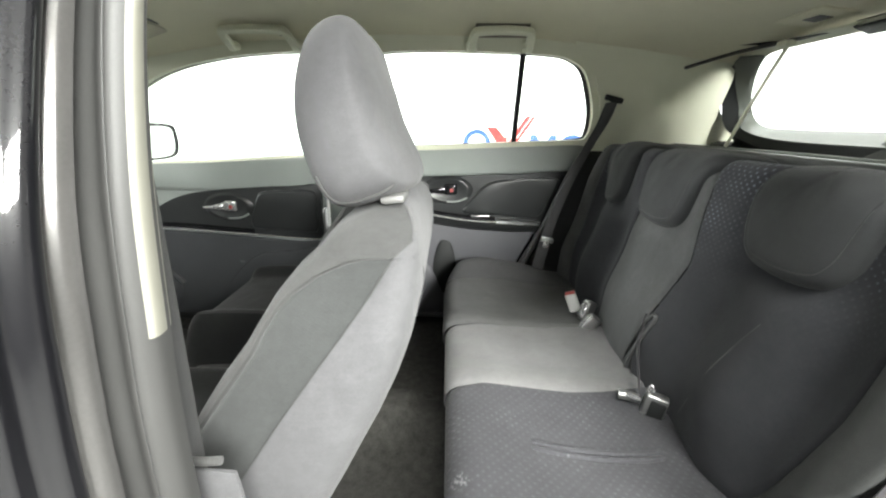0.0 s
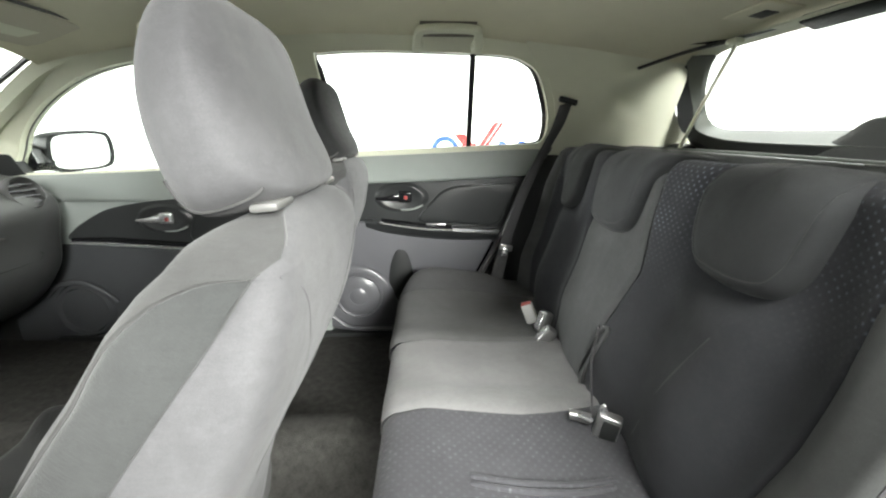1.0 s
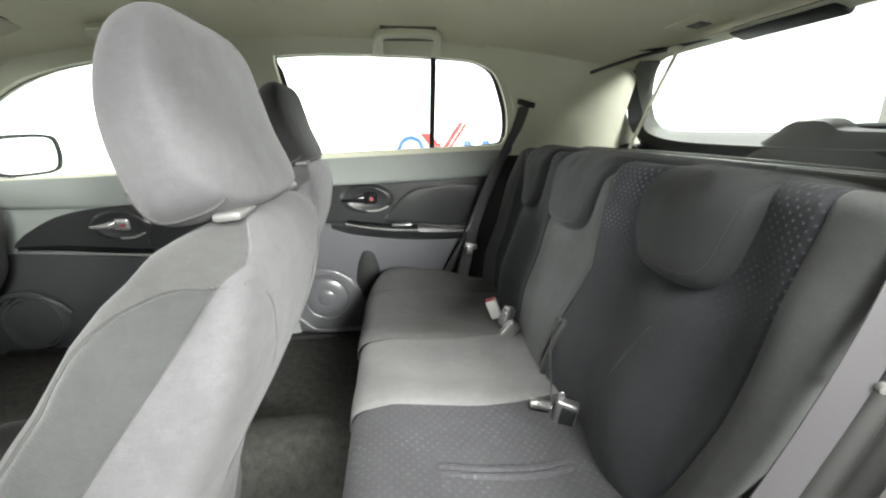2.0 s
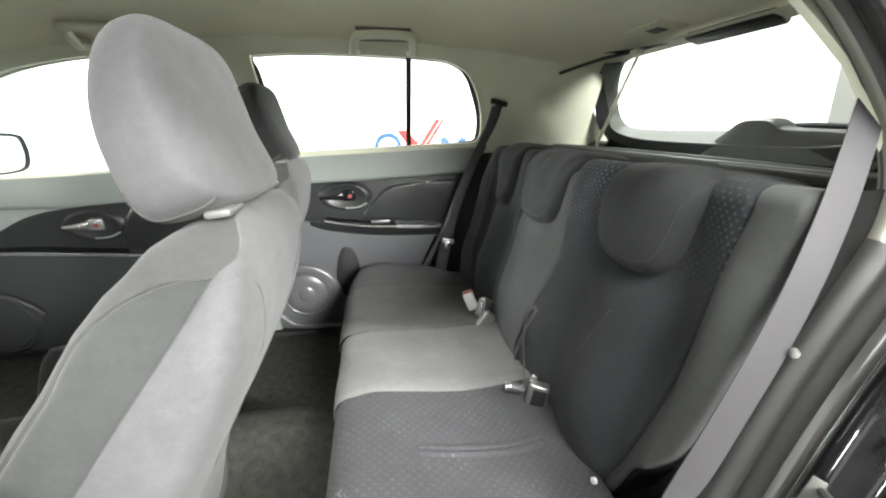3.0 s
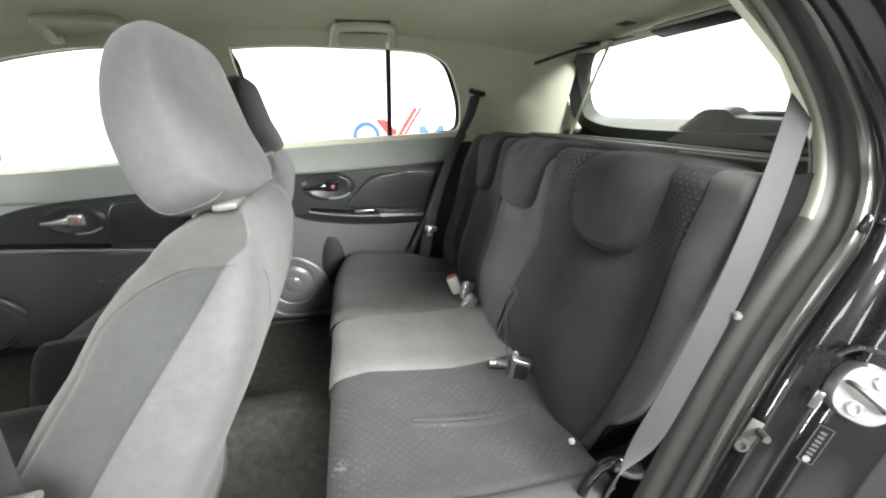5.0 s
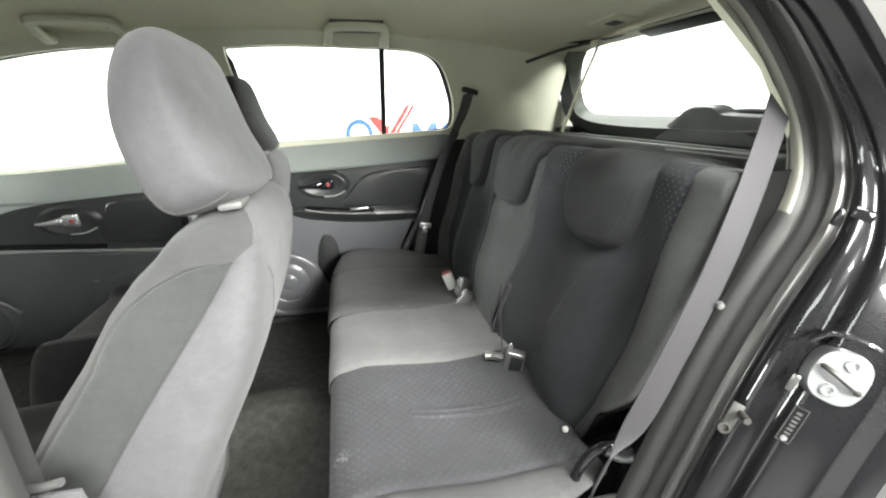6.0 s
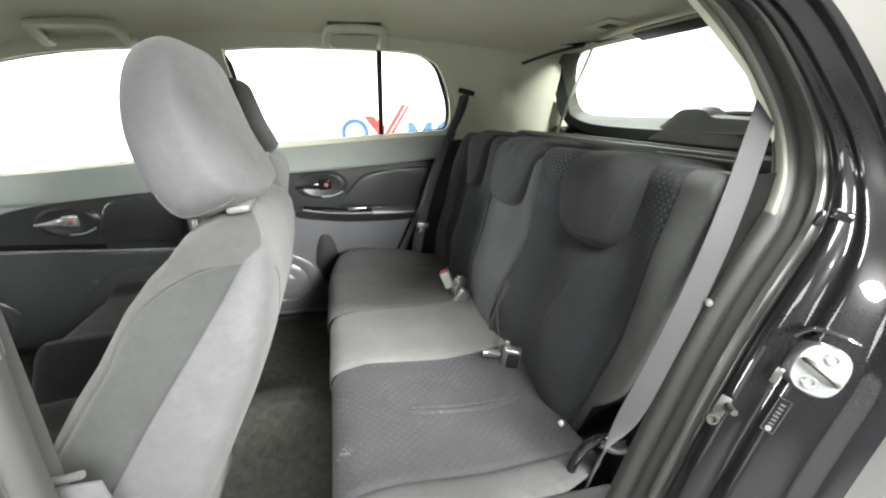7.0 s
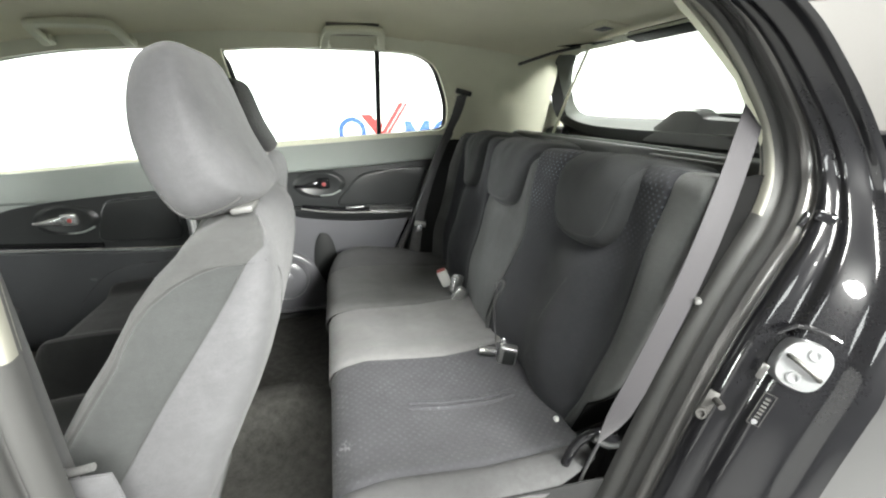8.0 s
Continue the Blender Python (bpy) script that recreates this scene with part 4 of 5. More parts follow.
    edge = rows[0] + [r[-1] for r in rows[1:]] + rows[-1][::-1] + [r[0] for r in rows[::-1][1:-1]]
    bm = skin([edge, [(p[0], p[1], 0.37) for p in edge], [(p[0], SEAT_Y + dy + (p[1] - SEAT_Y - dy) * 0.9, 0.33) for p in edge]], close_u=True)
    part("cushion_side", bm, "grey_cloth", st, "dark cushion side cover")
    part("seat_base", rbox((-0.52 + dx, SEAT_Y + dy, 0.325), (0.46, 0.40, 0.07), 0.01), "black_plastic", st, "black seat base")
    part("back_pocket", rbox((-0.256 + dx, SEAT_Y + dy + 0.0, 0.45), (0.02, 0.34, 0.20), 0.008, rot=Matrix.Rotation(radians(14), 4, "Y")), "dash", st, "dark lower back panel")
    return st


front_seat(0.0, 0.0, "light_cloth", "reclined front seat in light grey cloth with darker side panels")
front_seat(-0.075, 0.72, "black_cloth", "front passenger seat in grey cloth beside the far door")

# ---- rear bench ----
SLOPE = (0.571 - 0.455) / (1.068 - 0.55)
NEAR_REST = [(0.750, 1.16), (0.752, 1.08), (0.754, 1.03), (0.753, 0.99), (0.748, 0.950), (0.736, 0.917), (0.714, 0.898), (0.683, 0.893), (0.643, 0.892), (0.605, 0.894), (0.578, 0.899), (0.559, 0.910), (0.544, 0.936), (0.536, 0.972), (0.527, 1.012), (0.514, 1.045), (0.494, 1.08), (0.480, 1.16)]
MID_REST = [(1.166, 1.16), (1.168, 1.08), (1.170, 1.02), (1.168, 0.965), (1.160, 0.918), (1.140, 0.894), (1.098, 0.887), (1.045, 0.886), (0.998, 0.890), (0.962, 0.903), (0.942, 0.928), (0.934, 0.965), (0.928, 1.005), (0.915, 1.04), (0.902, 1.08), (0.892, 1.16)]
FAR_REST = [(1.478, 1.16), (1.480, 1.08), (1.482, 1.02), (1.480, 0.965), (1.470, 0.918), (1.448, 0.894), (1.405, 0.886), (1.355, 0.884), (1.318, 0.892), (1.298, 0.912), (1.289, 0.945), (1.284, 0.99), (1.278, 1.03), (1.270, 1.08), (1.262, 1.16)]
RESTS = [(0.640, 0.125), (1.045, 0.130), (1.380, 0.110)]


def back_x(y, z):
    """Front surface of the rear backrest."""
    x = 0.571 + (z - 1.068) * SLOPE
    v = abs(y - MID)
    low = min(1, max(0, (1.06 - z) / 0.12))
    # outer bolsters stand proud, then a furrow, a long swell down each place, a furrow towards the middle
    x -= 0.026 * math.exp(-((v - 0.575) / 0.038) ** 2) * low
    x += 0.019 * math.exp(-((v - 0.475) / 0.045) ** 2) * low
    x -= 0.018 * math.exp(-((v - 0.365) / 0.055) ** 2) * math.exp(-((z - 0.70) / 0.17) ** 4)
    x += 0.014 * math.exp(-((v - 0.235) / 0.055) ** 2) * math.exp(-((z - 0.70) / 0.20) ** 4)
    x -= 0.008 * math.exp(-((v - 0.03) / 0.09) ** 2)
    # lumbar swell, and the padding drawn in at the crease
    x -= 0.014 * math.exp(-((z - 0.67) / 0.08) ** 2)
    x += 0.030 * max(0, (0.58 - z) / 0.08) ** 2
    # hollows in which the head restraints sit
    for c, h in RESTS:
        x += 0.018 * math.exp(-((y - c) / (h * 1.02)) ** 6 - ((z - 0.985) / 0.115) ** 6)
    x += 0.03 * max(0, (v - 0.60) / 0.024) ** 2
    return x


def on_back(y, w, off=0.0, z0=1.034, R=0.036):
    """A point of the backrest's cover: y across, w up along the cloth and on over the rolled top, off out from it."""
    if w <= z0:
        return Vector((back_x(y, w), y, w)) + Vector((-0.976, 0, 0.218)) * off
    x0 = back_x(y, z0)
    a0 = 0.22
    a = min((w - z0) / R, math.pi / 2 - a0)
    rest = max(0.0, w - z0 - R * (math.pi / 2 - a0))
    cx, cz = x0 + R * math.cos(a0), z0 - R * math.sin(a0)
    n = Vector((-math.cos(a + a0), 0, math.sin(a + a0)))
    return Vector((cx + rest, y, cz - 0.12 * rest)) + n * (R + off)


def back_piece(name, y0f, y1f, mat, parent, label, n=14, w0=0.50, w1=1.155, z0=1.034):
    """A strip of the backrest between two edge curves y(w), seams sunk a little."""
    rows = []
    m = 84
    for i in range(m + 1):
        w = w0 + (w1 - w0) * i / m
        a, b = y0f(w), y1f(w)
        r = []
        for j in range(n + 1):
            y = a + (b - a) * j / n
            d = min(j, n - j) / n * abs(b - a)
            r.append(on_back(y, w, -0.006 * max(0, 1 - d / 0.009) ** 1.5, z0))
        rows.append(r)
    last = rows[-1]
    for dx, dz in ((0.012, -0.006), (0.018, -0.03), (0.02, -0.5)):
        rows.append([p + Vector((dx, 0, dz)) for p in last])
    return part(name, skin(rows), mat, parent, label)


def line(*rows):
    t = sorted(rows)
    return lambda z: interp(t, z)[0]


def bend(f, g):
    return lambda z: f(z) + g


bench = thing("rear_bench", "rear bench seat in charcoal and light grey cloth", "car seat")
# near place: outer bolster, dotted insert; split line beside the middle
e0 = line((0.50, 0.530), (0.55, 0.500), (0.60, 0.474), (0.64, 0.450), (0.665, 0.430), (0.685, 0.405), (0.72, 0.378), (0.80, 0.366), (0.94, 0.364), (1.00, 0.363), (1.03, 0.367), (1.06, 0.374), (1.16, 0.385))
e1 = line((0.50, 0.550), (0.576, 0.515), (0.64, 0.486), (0.686, 0.468), (0.774, 0.449), (0.855, 0.441), (0.96, 0.443), (1.03, 0.440), (1.06, 0.446), (1.16, 0.46))
e4 = line((0.50, 0.905), (0.60, 0.914), (0.66, 0.910), (0.715, 0.895), (0.775, 0.880), (0.842, 0.858), (0.89, 0.868), (0.96, 0.882), (1.03, 0.885), (1.06, 0.880), (1.09, 0.872), (1.16, 0.866))
f4 = line((0.50, 1.190), (0.63, 1.178), (0.72, 1.172), (0.80, 1.176), (0.89, 1.176), (1.03, 1.185), (1.16, 1.19))
f1 = line((0.50, 1.50), (0.70, 1.515), (0.90, 1.520), (1.03, 1.520), (1.16, 1.51))
f0 = line((0.50, 1.575), (0.62, 1.585), (0.94, 1.594), (1.01, 1.580), (1.06, 1.560), (1.16, 1.54))
back_piece("bolster", e0, e1, "bolster_cloth", bench, "graphite cloth outer bolster", n=18)
back_piece("insert", e1, e4, "dot_back", bench, "charcoal cloth insert with woven dots", n=70)
back_piece("middle_back", bend(e4, 0.004), bend(f4, -0.003), "middle_cloth", bench, "graphite cloth middle backrest", n=40, z0=1.006)
back_piece("insert", f4, f1, "dot_back", bench, "charcoal cloth insert with woven dots", n=48)
back_piece("bolster", f1, f0, "dark_cloth", bench, "charcoal cloth outer bolster", n=14)
# bolster sides: the deep shade beside the bench is put into their colour
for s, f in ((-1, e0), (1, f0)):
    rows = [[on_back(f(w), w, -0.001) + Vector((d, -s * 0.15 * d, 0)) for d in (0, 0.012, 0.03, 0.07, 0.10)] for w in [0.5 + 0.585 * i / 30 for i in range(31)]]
    part("bolster_side", thick(skin(rows), 0.004), "gap_shade", bench, "bolster side blackened as gap shade")


def shrink(loop, d):
    """An outline in y, w drawn in by d."""
    out, n = [], len(loop)
    for i, (y, w) in enumerate(loop):
        ay, aw = loop[max(i - 2, 0)]
        by, bw = loop[min(i + 2, n - 1)]
        ty, tw = by - ay, bw - aw
        L = math.hypot(ty, tw) or 1
        out.append((y + tw / L * d, w - ty / L * d))
    return out


def rear_headrest(outline, z0=1.004):
    """A head restraint that sits in the top of the backrest: firm rim, rounded shoulder with a stitched seam, flat face, rolled over the top."""
    L = [(p.x, p.y) for p in resample(spline([(y, w, 0) for y, w in outline], 8), 90)]
    cy, cw = sum(p[0] for p in L) / len(L), 1.04
    inward = 1 if shrink(L, 0.01)[45][1] > L[45][1] else -1
    rows = []
    for d, off in ((-0.001, -0.035), (-0.002, -0.006), (-0.0015, 0.006), (0.0015, 0.016), (0.006, 0.0235), (0.011, 0.0275), (0.0135, 0.0283), (0.0148, 0.0262), (0.0162, 0.0288), (0.021, 0.0305), (0.028, 0.032)):
        rows.append([on_back(y, w, off, z0) for y, w in shrink(L, d * inward)])
    inner = shrink(L, 0.028 * inward)
    for k, off in ((0.86, 0.0335), (0.66, 0.0355), (0.42, 0.0372), (0.2, 0.038), (0.02, 0.0382)):
        rows.append([on_back(cy + (y - cy) * k, cw + (w - cw) * k if w < cw else w, off, z0) for y, w in inner])
    bm = skin(rows)
    bm.verts.ensure_lookup_table()
    last = bm.verts[-len(L):]
    for i in range(len(L) // 2 - 1):
        bm.faces.new((last[i], last[i + 1], last[-2 - i], last[-1 - i]))
    h = part("headrest", bm, "rest_cloth", bench, "black cloth headrest with a rolled stitched edge")
    seam = [on_back(y, w, 0.0272, z0) for y, w in shrink(L, 0.0148 * inward)]
    part("seam", tube(seam[::2], 0.0011, 6, 1), "seam", h, "stitched seam")
    return h


rear_headrest(NEAR_REST)
rear_headrest(MID_REST, 1.009)
rear_headrest(FAR_REST, 1.012)

# cushion
def seat_z(x, y):
    v = abs(y - MID)
    u = (x + 0.03) / 0.48
    z = 0.572 - 0.030 * u + 0.010 * math.exp(-((u - 0.2) / 0.2) ** 2)
    z += 0.012 * math.exp(-((v - 0.14) / 0.05) ** 2) - 0.014 * math.exp(-((v - 0.36) / 0.12) ** 2) * math.exp(-((u - 0.62) / 0.3) ** 2)
    z += 0.014 * math.exp(-((v - 0.56) / 0.05) ** 2)
    z += 0.034 * math.exp(-((y - 1.55) / 0.07) ** 2) * math.exp(-((x - 0.16) / 0.17) ** 4)
    z -= 0.10 * max(0, (v - 0.60) / 0.06) ** 2
    return z


def seat_piece(y0, y1, mat, label, n=16, bow=0.0):
    rows = []
    m = 44
    for i in range(m + 1):
        x = 0.47 - (0.47 - 0.042 + 0.022 * max(0, min(1, (y1(0.5) + y0(0.5)) / 2 - 0.75))) * i / m
        r = []
        for j in range(n + 1):
            u = i / m
            y = y0(u) + (y1(u) - y0(u)) * j / n
            d = min(j, n - j) / n * abs(y1(u) - y0(u))
            far_round = max(0.0, (y - 1.38) / 0.25) ** 2
            r.append((x + 0.11 * far_round * u, y, seat_z(x, y) + 0.012 * far_round - 0.005 * max(0, 1 - d / 0.008)))
        rows.append(r)
    last = rows[-1]
    for a, rr in ((20, 0.045), (45, 0.045), (70, 0.045), (95, 0.045)):
        c, s = math.cos(radians(a)), math.sin(radians(a))
        rows.append([(p[0] - rr * s, p[1], p[2] - rr * (1 - c)) for p in last])
    end = rows[-1]
    for k, (dx, dz) in enumerate(((0.012, -0.03), (0.05, -0.08), (0.10, -0.15))):
        rows.append([(p[0] + dx, p[1], p[2] + dz) for p in end])
    return part("cushion", skin(rows), mat, bench, label)


# edges of the cloth fields run in slight curves from the crease (0) to the front edge (1)
c0 = lambda u: 0.352 + 0.06 * max(0.0, 1 - u / 0.5) ** 1.5
c1 = line((0, 0.462), (0.12, 0.453), (0.33, 0.445), (0.50, 0.441), (0.67, 0.444), (0.85, 0.442), (1, 0.430))
c2 = line((0, 0.838), (0.16, 0.820), (0.27, 0.811), (0.44, 0.803), (0.67, 0.805), (0.90, 0.802), (1, 0.790))
c3 = line((0, 1.130), (0.26, 1.114), (0.44, 1.102), (0.69, 1.095), (0.88, 1.088), (1, 1.075))
c4 = line((0, 1.462), (0.35, 1.470), (0.60, 1.473), (0.85, 1.460), (1, 1.445))
c5 = lambda u: 1.635
seat_piece(c0, c1, "edge_cloth", "grey cloth cushion edge", 8)
seat_piece(c1, c2, "dot_seat", "dark dotted cloth cushion", 34)
seat_piece(c2, c3, "cushion_cloth", "light grey cloth middle cushion", 34)
seat_piece(c3, c4, "grey_cloth", "dark cloth cushion", 34)
seat_piece(c4, c5, "edge_cloth", "grey cloth cushion edge", 16)
for welt in ([(0.161, 0.647), (0.219, 0.641), (0.278, 0.639), (0.340, 0.6365), (0.380, 0.639), (0.409, 0.645)], [(0.160, 0.631), (0.216, 0.627), (0.285, 0.6225), (0.345, 0.6215), (0.380, 0.625), (0.402, 0.630)]):
    path = spline([(x, y, 0) for x, y in welt], 5)
    part("stitched_welt", tube([(q.x, q.y, seat_z(q.x, q.y) + 0.001 - 0.004 * (abs(i / (len(path) - 1) - 0.5) * 2) ** 6) for i, q in enumerate(path)], 0.0060, 8, 1), "dot_seat", bench, "raised stitched welt")
for s in (-1, 1):
    y = MID + s * 0.605
    rows = [[(x, y, seat_z(x, y) - d) for d in (0, 0.08, 0.2)] for x in [0.47 - (0.50 if s < 0 else 0.36) * i / 20 for i in range(21)]]
    part("cushion_side", thick(skin(rows), 0.004), "black_cloth", bench, "black cloth cushion side")
part("bench_base", rbox((0.30, MID, 0.38), (0.32, 1.16, 0.14), 0.02), "black_plastic", bench, "black bench base")
part("isofix_button", disc((0.452, 0.524, 0.548), 0.006, (-1, -0.3, 0.3), 0.004, 12, ((1, 0), (1, 1), (0.6, 1.4), (0.05, 1.5))), "white", bench, "small pale button")
lip = [(0.945, 0.500), (0.921, 0.556), (0.894, 0.628), (0.868, 0.692), (0.868, 0.708), (0.881, 0.706), (0.892, 0.690)]
part("slot_lip", tube([(back_x(y, z) - 0.002, y, z) for y, z in lip], 0.0055, 8, 5), "middle_cloth", bench, "rolled cloth lip of the belt slot")
# black tube on the cloth stands in for the shaded gap beside the lip
part("belt_slot", tube([(back_x(y, z) + 0.001, y, z) for y, z in ((0.958, 0.520), (0.934, 0.580), (0.912, 0.635), (0.895, 0.680))], 0.0045, 8, 5), "black_plastic", bench, "black tube as the shade in the belt slot")
part("seam", tube([(back_x(y, z) + 0.0002, y, z) for y, z in ((0.612, 0.823), (0.660, 0.712), (0.700, 0.605), (0.735, 0.530))], 0.0016, 6, 5), "dark_cloth", bench, "sewn seam across the insert")

# ---- belts and buckles ----
def far_belt():
    b = thing("seat_belt", "dark seat belt hanging beside the far rear seat", "seat belt", "rear seat belts")
    part("webbing", ribbon([(0.567, 1.553, 1.205), (0.545, 1.562, 1.13), (0.505, 1.58, 1.04), (0.45, 1.60, 0.90), (0.405, 1.607, 0.76), (0.385, 1.60, 0.69), (0.365, 1.60, 0.60), (0.355, 1.59, 0.55)], [(0.8, -0.35, 0.25)] * 2 + [(0.8, -0.2, 0.35)] * 3 + [(0.9, -0.2, 0.2)] * 3, 0.044), "belt", b, "dark grey webbing")
    part("belt_guide", rbox((0.571, 1.548, 1.212), (0.066, 0.014, 0.020), 0.006, rot=Matrix.Rotation(radians(14), 4, "Y")), "black_plastic", b, "black belt slot")
    t = part("tongue", rbox((0.388, 1.588, 0.690), (0.050, 0.014, 0.022), 0.005, rot=Matrix.Rotation(radians(12), 4, "Y")), "buckle", b, "grey plastic belt tongue")
    part("tongue_metal", rbox((0.383, 1.584, 0.672), (0.022, 0.010, 0.032), 0.002, rot=Matrix.Rotation(radians(12), 4, "Y")), "chrome", t, "metal tongue plate")
    part("webbing", ribbon([(0.372, 1.578, 0.66), (0.36, 1.575, 0.60), (0.35, 1.57, 0.55)], [(0.9, -0.2, 0.2)] * 3, 0.046), "edge_cloth", b, "pale grey lap webbing")


far_belt()
nb = thing("seat_belt", "grey seat belt running down beside the near rear seat", "seat belt", "rear seat belts")
part("webbing", ribbon([(0.790, 0.502, 1.2606), (0.634, 0.3924, 1.1025), (0.5668, 0.3523, 1.0107), (0.5243, 0.3398, 0.918), (0.4867, 0.3384, 0.822), (0.451, 0.3434, 0.7214), (0.433, 0.3631, 0.6418)], [(0.88, -0.28, -0.36)] * 6 + [(0.7, 0.5, -0.4)], 0.036, 0.0007), "belt_light", nb, "grey webbing")
part("belt_stop", disc((0.5389, 0.332, 0.8985), 0.0052, (-0.5, -0.8, 0), 0.008, 12, ((1, 0), (1, 0.6), (0.7, 1), (0.05, 1.1))), "guide", nb, "small round belt stop")
part("anchor_loop", tube([(0.400, 0.412, 0.53), (0.408, 0.408, 0.575), (0.424, 0.400, 0.615), (0.450, 0.390, 0.632), (0.482, 0.384, 0.612), (0.514, 0.382, 0.612), (0.530, 0.384, 0.640)], 0.0085, 10), "gloss_black", nb, "black anchor loop")
part("anchor_plate", tube([(0.436, 0.386, 0.628), (0.465, 0.378, 0.612), (0.500, 0.376, 0.612)], 0.006, 8), "black_plastic", nb, "black anchor plate")
part("lap_webbing", ribbon([(0.452, 0.385, 0.620), (0.446, 0.40, 0.56), (0.438, 0.415, 0.48), (0.43, 0.42, 0.40)], [(0.6, 0.5, -0.3)] * 4, 0.034), "belt", nb, "dark lap webbing")


def buckle(c, rz, rx, red, stalk):
    """A belt buckle: body, red button, metal stalk."""
    b = thing("belt_buckle", "grey plastic belt buckle with a red release button" if red else "silver grey belt buckle lying at the seat crease", "belt buckle", "belt buckles")
    m = Matrix.Rotation(radians(rz), 4, "Z") @ Matrix.Rotation(radians(rx), 4, "Y")
    body_ = part("buckle_body", rbox(c, (0.034, 0.030, 0.062), 0.007, 3, rot=m), "buckle" if not red else "white", b)
    o = Vector(c) + m @ Vector((0, 0, 0.030))
    if red:
        part("release_button", rbox(o, (0.030, 0.022, 0.008), 0.003, rot=m), "red", body_, "red release button")
    else:
        part("metal_tongue", rbox(Vector(c) + m @ Vector((-0.017, 0, 0.0)), (0.006, 0.024, 0.05), 0.003, rot=m), "chrome", body_, "shiny metal face")
    if stalk:
        part("stalk", ribbon([Vector(c) - m @ Vector((0, 0, 0.03)), Vector(c) - m @ Vector((0.0, 0, 0.06)), Vector(c) + Vector(stalk)], [m.to_3x3() @ Vector((0, 1, 0))] * 3, 0.024), "belt", b, "short webbing stalk")
    return b


buckle((0.396, 1.222, 0.588), -15, -22, True, (0.03, 0.0, -0.09))
buckle((0.425, 1.165, 0.585), 20, 20, False, (0.02, 0.0, -0.06))
buckle((0.418, 1.118, 0.562), -10, 38, False, (0.03, 0.0, -0.04))


def crease_buckle():
    """Folded belt parts at the seat crease: a boxy buckle with a clip and a tongue lying beside it."""
    b = thing("belt_buckle", "grey metal belt buckle and folded tongue at the seat crease", "belt buckle", "belt buckles")
    m = Matrix.Rotation(radians(-24), 4, "Z") @ Matrix.Rotation(radians(10), 4, "Y")
    c = Vector((0.438, 0.752, 0.560))
    body_ = part("buckle_body", rbox(c, (0.046, 0.026, 0.056), 0.006, 3, rot=m), "buckle", b)
    part("buckle_face", rbox(c + m @ Vector((0.004, -0.014, -0.004)), (0.030, 0.005, 0.046), 0.002, 2, rot=m), "black_plastic", body_, "dark recessed face")
    part("clip", tube([c + m @ Vector((-0.018, 0.0, 0.026)), c + m @ Vector((-0.020, 0.0, 0.038)), c + m @ Vector((-0.014, 0.0, 0.042)), c + m @ Vector((-0.010, 0.0, 0.030))], 0.0034, 8), "chrome", body_, "small chrome clip")
    t = part("tongue", tube([(0.374, 0.783, 0.566), (0.390, 0.778, 0.566), (0.412, 0.771, 0.563)], 0.0105, 12), "buckle", b, "folded metal tongue")
    part("tongue_plate", rbox((0.398, 0.764, 0.573), (0.030, 0.012, 0.005), 0.002, rot=m), "chrome", t, "shiny tongue plate")
    part("belt_strap", ribbon([(0.470, 0.905, 0.70), (0.452, 0.885, 0.63), (0.430, 0.820, 0.595), (0.420, 0.785, 0.570)], [(0.3, 0.9, 0)] * 4, 0.030), "belt_light", b, "grey strap")


crease_buckle()

# ---- tailgate ----
tg = thing("tailgate", "closed tailgate with curved dark trim and rear glass", "tailgate")
GY = [(0.0, 1.112), (0.25, 1.112), (0.40, 1.114), (0.47, 1.118), (0.512, 1.131), (0.530, 1.155), (0.530, 1.19), (0.511, 1.235), (0.480, 1.278), (0.44, 1.316), (0.385, 1.336), (0.2, 1.339), (0.0, 1.339)]
loop = [(MID + y, z) for y, z in GY] + [(MID - y, z) for y, z in GY[::-1][1:-1]]
loop = [(p.x, p.y) for p in resample(spline([(a, b, 0) for a, b in loop], 6, True), 96, True)]
gx = lambda z: 1.06 - 0.45 * (z - 1.11)


def narrow(bm):
    """The near end of the tailgate draws in with the tapering body."""
    for v in bm.verts:
        if v.co.y < MID:
            v.co.y = MID - (MID - v.co.y) * 0.70
    return bm


bm = bmesh.new()
bm.faces.new([bm.verts.new((gx(z) + 0.004, y, z)) for y, z in loop])
narrow(bm)
g = part("rear_glass", thick(bm, 0.005), "glass", tg, "clear rear window glass")
g.visible_shadow = False


def frame_loop(hw, z0, z1, r, x_of):
    """A rounded frame outline with as many points as the glass, matched by direction."""
    cz = (z0 + z1) / 2
    hh = (z1 - z0) / 2
    out = []
    for y, z in loop:
        a = math.atan2((z - 1.225) / 0.118, (y - MID) / 0.49)
        c, s_ = math.cos(a), math.sin(a)
        k = (abs(c) ** r + abs(s_) ** r) ** (-1 / r)
        zz = cz + hh * k * s_
        out.append(Vector((x_of(zz), MID + hw * k * c, zz)))
    return out


gl = [Vector((gx(z), y, z)) for y, z in loop]
gl2 = [Vector((gx(z) - 0.010, MID + (y - MID) * 1.012, 1.225 + (z - 1.225) * 1.04)) for y, z in loop]

def side_back(z):
    """The pale bevel is shallow beside the glass and deep below it."""
    return 0.028 * min(1.0, max(0.0, (z - 1.115) / 0.06)) * min(1.0, max(0.0, (1.33 - z) / 0.03))


def rim_x(z):
    """The frame's inner edge: far forward beside the glass, set back along its lower side."""
    f = min(1.0, max(0.0, (1.13 - z) / 0.07))
    return 0.950 - 0.20 * (z - 1.24) + (1.000 - 0.978) * f * f * (3 - 2 * f)


